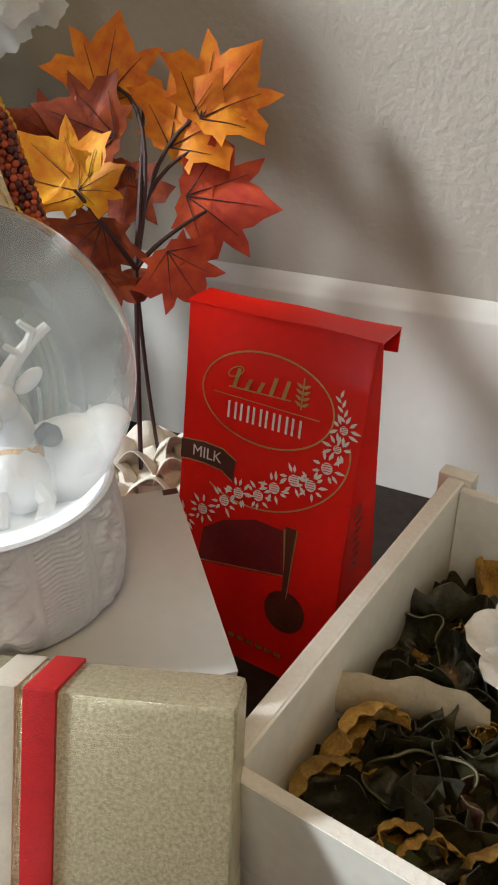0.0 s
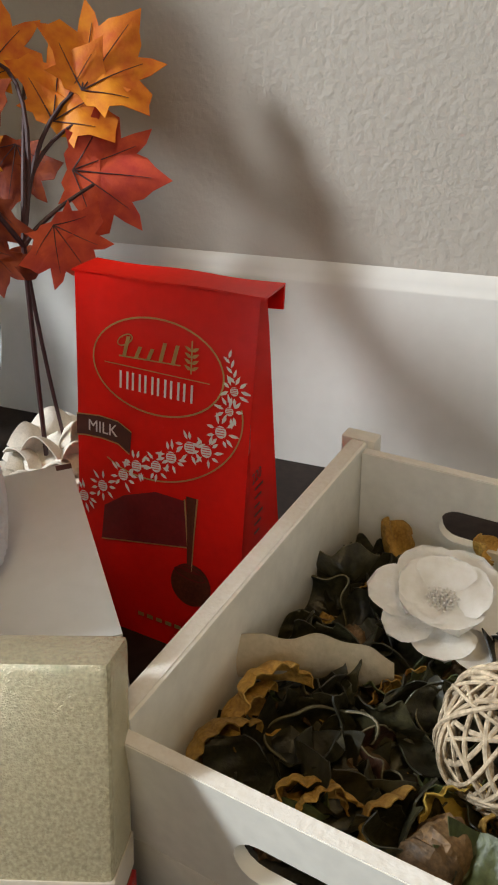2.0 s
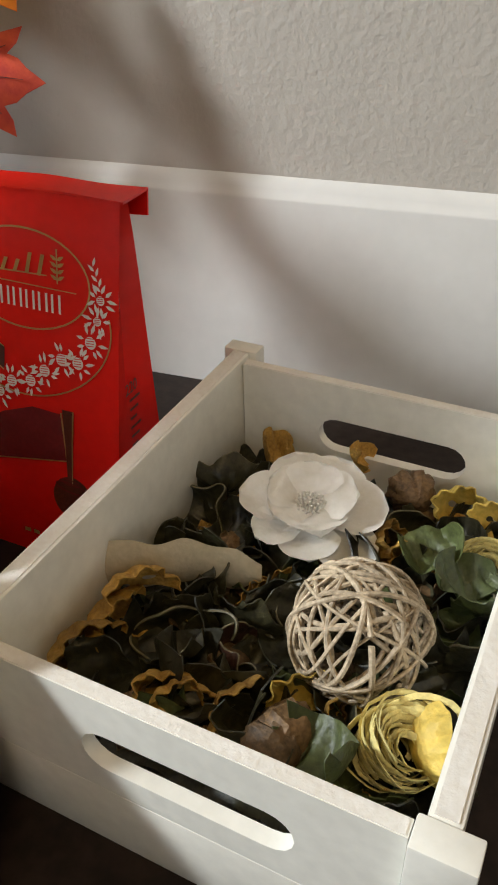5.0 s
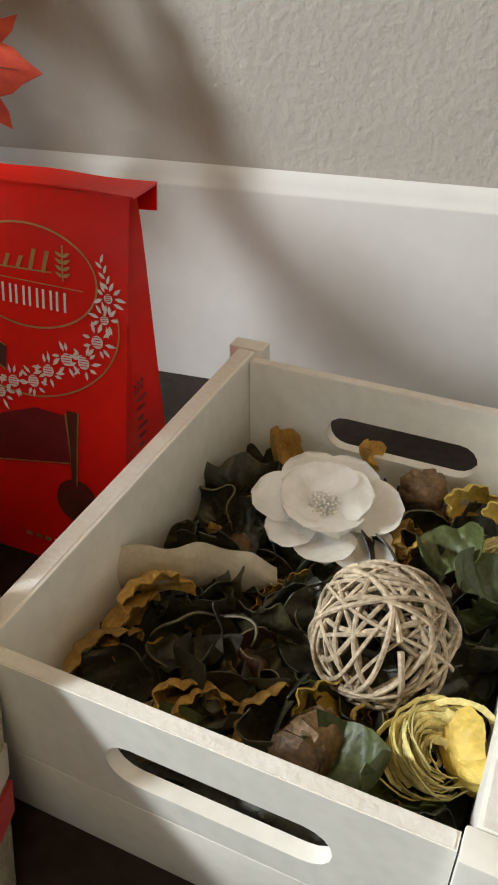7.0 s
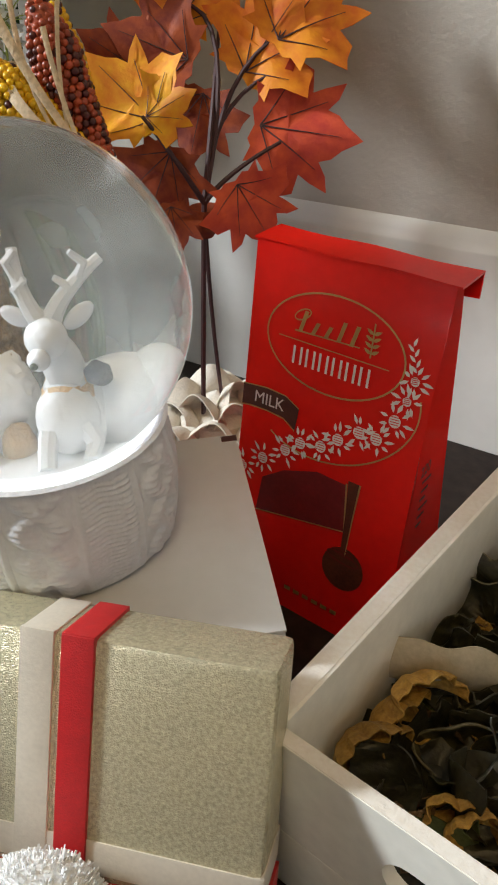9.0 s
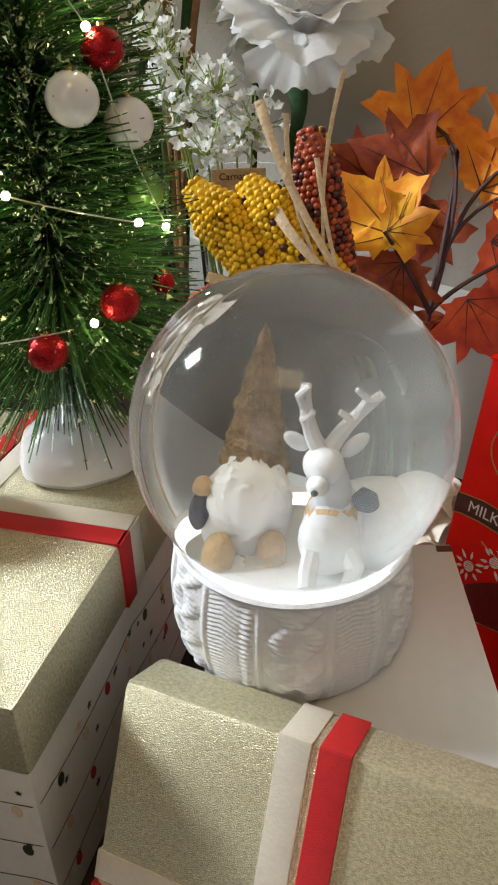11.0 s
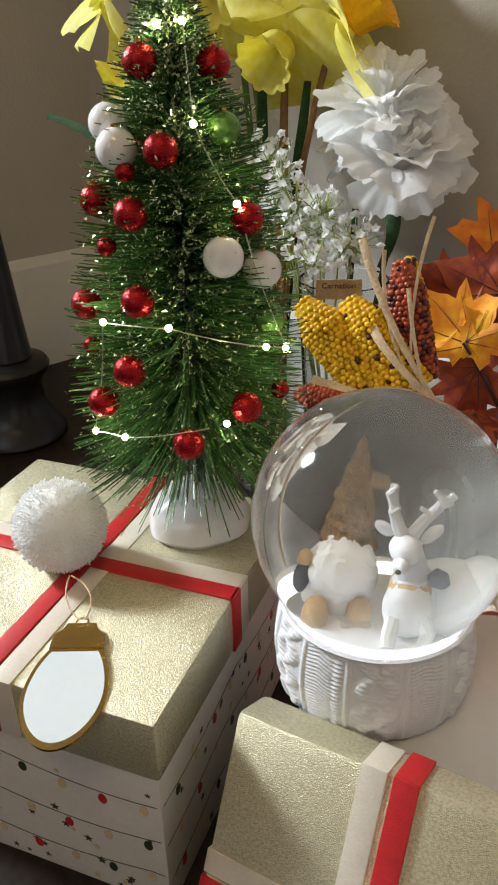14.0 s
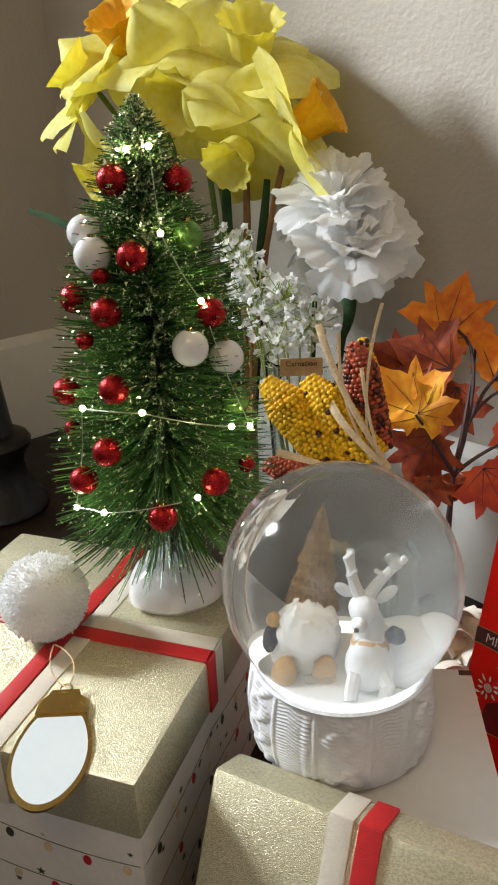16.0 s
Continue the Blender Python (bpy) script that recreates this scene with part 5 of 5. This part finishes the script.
corn_ear((-0.2905, -0.220, 0.268), (-0.236, -0.201, 0.213), 0.0138, (CORN_Y, CORN_B), 1, 0.02)
corn_ear((-0.2685, -0.2015, 0.270), (-0.222, -0.188, 0.218), 0.0138, (CORN_Y, CORN_B), 2, 0.06)
corn_ear((-0.2485, -0.176, 0.2935), (-0.226, -0.176, 0.222), 0.0108, (CORN_R, CORN_B), 3, 0.3)
corn_ear((-0.290, -0.223, 0.205), (-0.236, -0.213, 0.214), 0.0085, (CORN_R, CORN_B), 4, 0.05)
corn_ear((-0.256, -0.158, 0.291), (-0.238, -0.160, 0.222), 0.0062, (CORN_Y, CORN_B), 5, 0.10)
for a, mid, b, w in (
    ((-0.272, -0.186, 0.303), (-0.245, -0.196, 0.262), (-0.212, -0.182, 0.216), 0.0042), ((-0.243, -0.156, 0.316), (-0.243, -0.178, 0.270), (-0.226, -0.186, 0.222), 0.0020),
    ((-0.261, -0.178, 0.297), (-0.250, -0.192, 0.255), (-0.221, -0.190, 0.222), 0.0022), ((-0.254, -0.194, 0.255), (-0.238, -0.200, 0.242), (-0.211, -0.184, 0.216), 0.0048),
    ((-0.236, -0.184, 0.280), (-0.222, -0.194, 0.250), (-0.214, -0.186, 0.215), 0.0022), ((-0.268, -0.230, 0.226), (-0.250, -0.222, 0.224), (-0.236, -0.203, 0.214), 0.0045),
    ((-0.217, -0.195, 0.213), (-0.206, -0.195, 0.214), (-0.198, -0.190, 0.203), 0.0050), ((-0.219, -0.190, 0.216), (-0.200, -0.170, 0.206), (-0.176, -0.178, 0.186), 0.0030),
):
    part("husk", tube_bm([p + Vector((0.010, -0.011, 0.005)) for p in curve_pts(a, mid, b, 10)], w * 0.62, 8, 0.6, 0.16), STRAW, corn, "pale raffia husk")
part("husk", tube_bm(curve_pts((-0.228, -0.192, 0.222), (-0.215, -0.180, 0.10), (-0.225, -0.165, 0.0), 10), 0.0018, 8, 0.9, 0.8), STRAW, corn, "tied raffia bundle reaching the floor")

# ---- white carnations, baby's breath and vase ----
def vase(x, y, r0, r1, h, water, label):
    root = thing("glass_vase", label, "vase", Matrix.Translation((x, y, 0)))
    t = 0.0022
    prof = [(0.0, 0.0), (r0 - 0.002, 0.0), (r0, 0.003)] + [(r0 + (r1 - r0) * k / 8, 0.003 + (h - 0.003) * k / 8) for k in range(1, 9)] + [(r1 - t * 0.5, h + 0.0008), (r1 - t, h)] + [(r0 + (r1 - r0) * k / 8 - t, 0.008 + (h - 0.008) * k / 8) for k in range(7, -1, -1)] + [(0.0, 0.008)]
    part("glass_body", lathe_bm(prof, 48), VASEGLASS, root)
    return root


VX, VY = -0.351, -0.112
vase(VX, VY, 0.024, 0.036, 0.246, 0.1, "clear tapered glass vase holding white silk flowers")
label_tag = thing("paper_label", "small tan paper label tied at the vase rim", "label", frame_m((-0.325, -0.145, 0.250), RIGHT, Vector((0.15, -0.1, 1))))
part("paper", box_bm((-0.017, -0.008, -0.0002), (0.017, 0.008, 0.0002)), STRAW, label_tag)
lettering("label_word", "Carnation", 0.0062, INK_BROWN, label_tag, pose(0.0, 0.003, 0.0004), "brown printed word")

bouquet = thing("silk_carnations", "white silk carnations with dark green stems in glass vase", "artificial flowers", Matrix.Translation((0.006, -0.004, 0)))


def carnation(c, r, seed, facing):
    g = random.Random(seed)
    view = Vector(facing).normalized()
    q = view.to_track_quat("Z", "Y").to_matrix().to_4x4()
    q.translation = Vector(c)
    bloom = part("bloom", lathe_bm([(0.003, -r * 0.75), (0.009, -r * 0.6), (0.010, -r * 0.45), (0.0, -r * 0.4)], 14), GREENSTEM, bouquet, "ruffled white silk bloom", m=q)
    for n, ln, th0, th1, half in ((5, 0.98, -6, 8, 1.0), (6, 1.10, 0, 20, 0.9), (7, 1.17, 6, 36, 0.82), (8, 1.21, 13, 58, 0.74), (8, 1.23, 26, 90, 0.68), (6, 1.12, 48, 128, 0.62)):
        for k in range(n):
            phi0 = 2 * math.pi * k / n + g.uniform(-0.35, 0.35) + n
            t0, t1 = radians(th0 + g.uniform(-5, 5)), radians(th1 + g.uniform(-14, 14))
            size, p1, p2, p3 = r * ln * g.uniform(0.86, 1.08), g.uniform(0, 6), g.uniform(0, 6), g.uniform(-0.5, 0.5)
            def fn(u, v):
                s2 = (v - 0.5) * 2
                reach = u * (1 - 0.20 * abs(s2) ** 3 + 0.022 * math.sin(29 * v + p2) + 0.016 * math.sin(47 * v + p1) + 0.05 * math.sin(5 * v + p3 * 4))
                th = t0 + (t1 - t0) * reach
                x = size * (math.cos(t0) - math.cos(th)) / (t1 - t0) + 0.10 * r
                z = size * (math.sin(th) - math.sin(t0)) / (t1 - t0) - 0.45 * r
                wave = r * reach ** 2 * (0.050 * math.sin(7 * v + p1) + 0.034 * math.sin(15 * v + p2) * reach + 0.012 * math.sin(31 * v + p1) * reach + 0.05 * s2 * p3)
                x, z = x - wave * math.cos(th), z + wave * math.sin(th)
                phi = phi0 + s2 * half * (0.75 + 0.25 * reach)
                return (x * math.cos(phi), x * math.sin(phi), z)
            part("petal", add_sheet(bmesh.new(), fn, 10, 26), PETALW, bloom)


carnation((-0.343, -0.088, 0.374), 0.042, 1, (0.15, -0.30, 0.95))
carnation((-0.324, -0.086, 0.344), 0.047, 2, (0.45, -0.42, 0.78))
carnation((-0.395, -0.055, 0.345), 0.036, 3, (-0.4, -0.3, 0.8))
for c, foot in (((-0.362, -0.090, 0.335), (-0.356, -0.110, 0.012)), ((-0.330, -0.080, 0.300), (-0.352, -0.104, 0.012)), ((-0.395, -0.055, 0.32), (-0.362, -0.104, 0.012))):
    part("stem", tube_bm(curve_pts(foot, (c[0] * 0.5 + foot[0] * 0.5, c[1] * 0.5 + foot[1] * 0.5, 0.24), c, 8), 0.0022, 7), GREENLEAF, bouquet)
part("bent_leaf", tube_bm(curve_pts((-0.332, -0.086, 0.300), (-0.318, -0.092, 0.285), (-0.330, -0.098, 0.258), 8), 0.007, 8, 0.3, 0.2), GREENLEAF, bouquet, "dark green bent leaf")

breath = thing("babys_breath", "spray of tiny white blossoms on lime green stems", "artificial flowers", Matrix.Translation((0.006, -0.004, 0)))
g = random.Random(21)
clusters = ((-0.412, -0.126, 0.322), (-0.428, -0.122, 0.334), (-0.392, -0.128, 0.305), (-0.372, -0.124, 0.288), (-0.350, -0.122, 0.276), (-0.360, -0.140, 0.268), (-0.400, -0.130, 0.290), (-0.415, -0.128, 0.300), (-0.338, -0.118, 0.284), (-0.362, -0.128, 0.304))
sb, fb = bmesh.new(), bmesh.new()
for c in clusters:
    c = Vector(c)
    add_tube(sb, curve_pts((-0.358, -0.112, 0.05), (c.x * 0.4 - 0.358 * 0.6, c.y, 0.22), c, 8), 0.0011, 5, 0.6)
    for k in range(42):
        p = c + Vector((g.gauss(0, 0.0092), g.gauss(0, 0.0092), g.gauss(0, 0.0088)))
        add_tube(sb, [c + (p - c) * 0.2 - Vector((0, 0, 0.006)), p], 0.0004, 4)
        nrm = Vector((g.gauss(0.5, 0.6), g.gauss(-0.5, 0.6), g.gauss(0.5, 0.6))).normalized()
        e1 = nrm.orthogonal().normalized()
        e2 = nrm.cross(e1)
        for j in range(5):
            a = 2 * math.pi * j / 5
            d = e1 * math.cos(a) + e2 * math.sin(a)
            s = nrm.cross(d) * 0.0018
            tip = p + d * 0.0040 + nrm * 0.001
            top = [fb.verts.new(v) for v in (p, p + d * 0.002 + s, tip, p + d * 0.002 - s)]
            fb.faces.new(top)
part("wiry_growth", sb, LIMESTEM, breath, "lime green wiry sprigs")["kind"] = "stuff"
part("blossoms", fb, PETALW, breath, "tiny white blossoms")["kind"] = "stuff"

# ---- daffodils ----
daffs = thing("silk_daffodils", "bunch of yellow silk daffodils with orange trumpets and leaves", "artificial flowers", Matrix.Translation((0.012, -0.006, 0)))


def daffodil(c, facing, r, seed, cup):
    g = random.Random(seed)
    q = Vector(facing).to_track_quat("Z", "Y").to_matrix().to_4x4()
    q.translation = Vector(c)
    head = part("trumpet", lathe_bm([(0.006, 0.0), (r * 0.22, r * 0.10), (r * 0.27, r * 0.38), (r * 0.36, r * 0.50), (r * 0.33, r * 0.49), (r * 0.24, r * 0.36), (0.0, r * 0.06)], 40, None, lambda a, z: 1 + (0.10 * math.sin(11 * a) + 0.05 * math.sin(17 * a)) * max(0, z / r - 0.30) * 4), cup, daffs, "ruffled trumpet", m=q)
    for k in range(6):
        ph = g.uniform(0, 6)
        lean = g.uniform(-0.12, 0.35)
        def fn(u, v, ph=ph, lean=lean):
            s = (v - 0.5) * 2
            w = r * 0.46 * math.sin(math.pi * (0.10 + 0.86 * u)) ** 0.7
            return (r * (0.08 + 0.95 * u), w * s, r * (lean * u - 0.18 * u * u + 0.10 * (1 - s * s) * u + 0.05 * math.sin(4 * u + 2 * s + ph)))
        part("petal", add_sheet(bmesh.new(), fn, 12, 10), PETALY, head, m=pose(0, 0, -0.0015 * (k % 2), 0, 0, 60 * k + g.uniform(-8, 8)))
    return head


for k, (c, f, r) in enumerate((
    ((-0.572, -0.112, 0.492), (0.15, -0.55, 0.75), 0.068), ((-0.500, -0.105, 0.458), (0.35, -0.75, -0.25), 0.066), ((-0.605, -0.135, 0.462), (-0.30, -0.55, 0.55), 0.064),
    ((-0.392, -0.085, 0.424), (0.72, 0.42, 0.50), 0.058), ((-0.450, -0.080, 0.476), (0.40, -0.30, 0.75), 0.066), ((-0.560, -0.150, 0.395), (-0.25, -0.75, -0.40), 0.056),
    ((-0.440, -0.100, 0.412), (0.20, -0.80, -0.45), 0.056), ((-0.540, -0.070, 0.505), (-0.2, 0.2, 0.9), 0.062))):
    daffodil(c, f, r * 1.12, k, TRUMPET if k in (0, 3) else PETALY)
    base = Vector((-0.470 + 0.004 * k, -0.095, 0.02))
    v = Vector(c) - Vector(f).normalized() * 0.004
    part("stem", tube_bm(curve_pts(base, (base.x * 0.8 + v.x * 0.2, base.y, v.z * 0.75), v, 10), 0.0028, 8, 0.9), STEMBROWN if k in (3, 4, 6) else GREENSTEM, daffs)
for a, mid, b, w in (((-0.49, -0.11, 0.16), (-0.56, -0.13, 0.33), (-0.700, -0.172, 0.352), 0.011), ((-0.475, -0.10, 0.10), (-0.46, -0.105, 0.28), (-0.455, -0.108, 0.405), 0.011), ((-0.47, -0.09, 0.10), (-0.44, -0.09, 0.28), (-0.425, -0.088, 0.385), 0.011), ((-0.48, -0.10, 0.10), (-0.49, -0.12, 0.26), (-0.500, -0.125, 0.385), 0.010)):
    part("leaf", tube_bm(curve_pts(a, mid, b, 14), w, 8, 0.25, 0.14), GREENLEAF, daffs, "long dark green strap leaf")
vase(-0.462, -0.095, 0.030, 0.040, 0.20, 0.1, "clear glass vase holding the yellow daffodils")

# ---- candlestick ----
candle = thing("candlestick", "black turned candlestick standing near the corner", "candlestick", Matrix.Translation((-0.757, -0.236, 0)))
part("turned_base", lathe_bm([(0.0, 0.0), (0.056, 0.0), (0.058, 0.004), (0.056, 0.012), (0.046, 0.022), (0.038, 0.040), (0.036, 0.062), (0.040, 0.074), (0.047, 0.082), (0.048, 0.088), (0.045, 0.093), (0.030, 0.098), (0.0, 0.099)], 48), BLACK, candle)
part("column", lathe_bm([(0.0, 0.099), (0.030, 0.099), (0.028, 0.115), (0.024, 0.16), (0.019, 0.22), (0.015, 0.27), (0.0, 0.272)], 40), BLACK, candle)

# ---- ruffled fabric flower ----
ruffle = thing("fabric_flower", "ivory ruffled burlap fabric flower behind the carton", "fabric flower", Matrix.Translation((-0.196, -0.118, 0.030)))
g = random.Random(2)
for k in range(26):
    a = k * 2.4
    rr = 0.034 * math.sqrt((k + 1) / 26)
    ph = g.uniform(0, 6)
    def fn(u, v, ph=ph):
        return (0.014 * u * u + 0.003 * math.sin(3 * v + ph) * u, 0.034 * (v - 0.5) * (1 - 0.2 * u), 0.020 * u - 0.012 * u * u - 0.010 * (2 * v - 1) ** 2 + 0.0022 * math.sin(5 * v + ph) * u)
    part("petal", add_sheet(bmesh.new(), fn, 5, 14, 0.0007), RUFFLE, ruffle, m=pose(rr * math.cos(a), rr * math.sin(a), 0.030 - 0.030 * (k / 26), 0, -30 + 35 * k / 26, math.degrees(a)))
part("stand", lathe_bm([(0.0, -0.030), (0.030, -0.030), (0.032, -0.02), (0.026, 0.02), (0.0, 0.036)], 24), RUFFLE, ruffle, "gathered fabric core")

# ---- printed pattern on the gift box sides ----
def star(r):
    return [((r if k % 2 == 0 else r * 0.42) * math.cos(math.pi * k / 5 + 1.57), (r if k % 2 == 0 else r * 0.42) * math.sin(math.pi * k / 5 + 1.57)) for k in range(10)]


SIDES = ((frame_m((0, -0.0981, 0), (1, 0, 0), (0, 0, 1)), 2), (frame_m((0.0981, 0, 0), (0, 1, 0), (0, 0, 1)), 3))
g = random.Random(9)
for side_m, seed in SIDES:
    dark, blush, red = bmesh.new(), bmesh.new(), bmesh.new()
    for k in range(34):
        x, y, r = g.uniform(-0.092, 0.092), g.uniform(0.004, 0.088), g.uniform(0.0016, 0.0034)
        add_plate(dark if k % 3 else blush, [(x + a, y + b) for a, b in star(r)], 0, 0.0002, side_m)
    for row in range(3):
        pts = []
        for k in range(25):
            x = -0.096 + 0.008 * k
            pts.append(side_m @ Vector((x, 0.086 - 0.029 * row - 0.007 * abs(math.sin((x + 0.02 * row) * 24)), 0.0002)))
        add_tube(dark, pts, 0.00016, 4)
        for k in range(2, 24, 3):
            c = side_m.inverted() @ pts[k]
            tgt = (dark, blush, red, blush)[(k // 3 + row) % 4]
            tgt_poly = [(c.x + 0.0026 * math.cos(a), c.y - 0.005 + 0.0036 * math.sin(a)) for a in [2 * math.pi * j / 12 for j in range(12)]]
            add_plate(tgt, tgt_poly, 0, 0.00022, side_m)
    part("printed_garland", dark, WIRE, left_gift, "dark printed stars and garland")["kind"] = "stuff"
    part("printed_pattern", blush, STRAW, left_gift, "tan printed stars and lights")["kind"] = "stuff"
    part("printed_accent", red, REDRIB, left_gift, "red printed bulbs")["kind"] = "stuff"
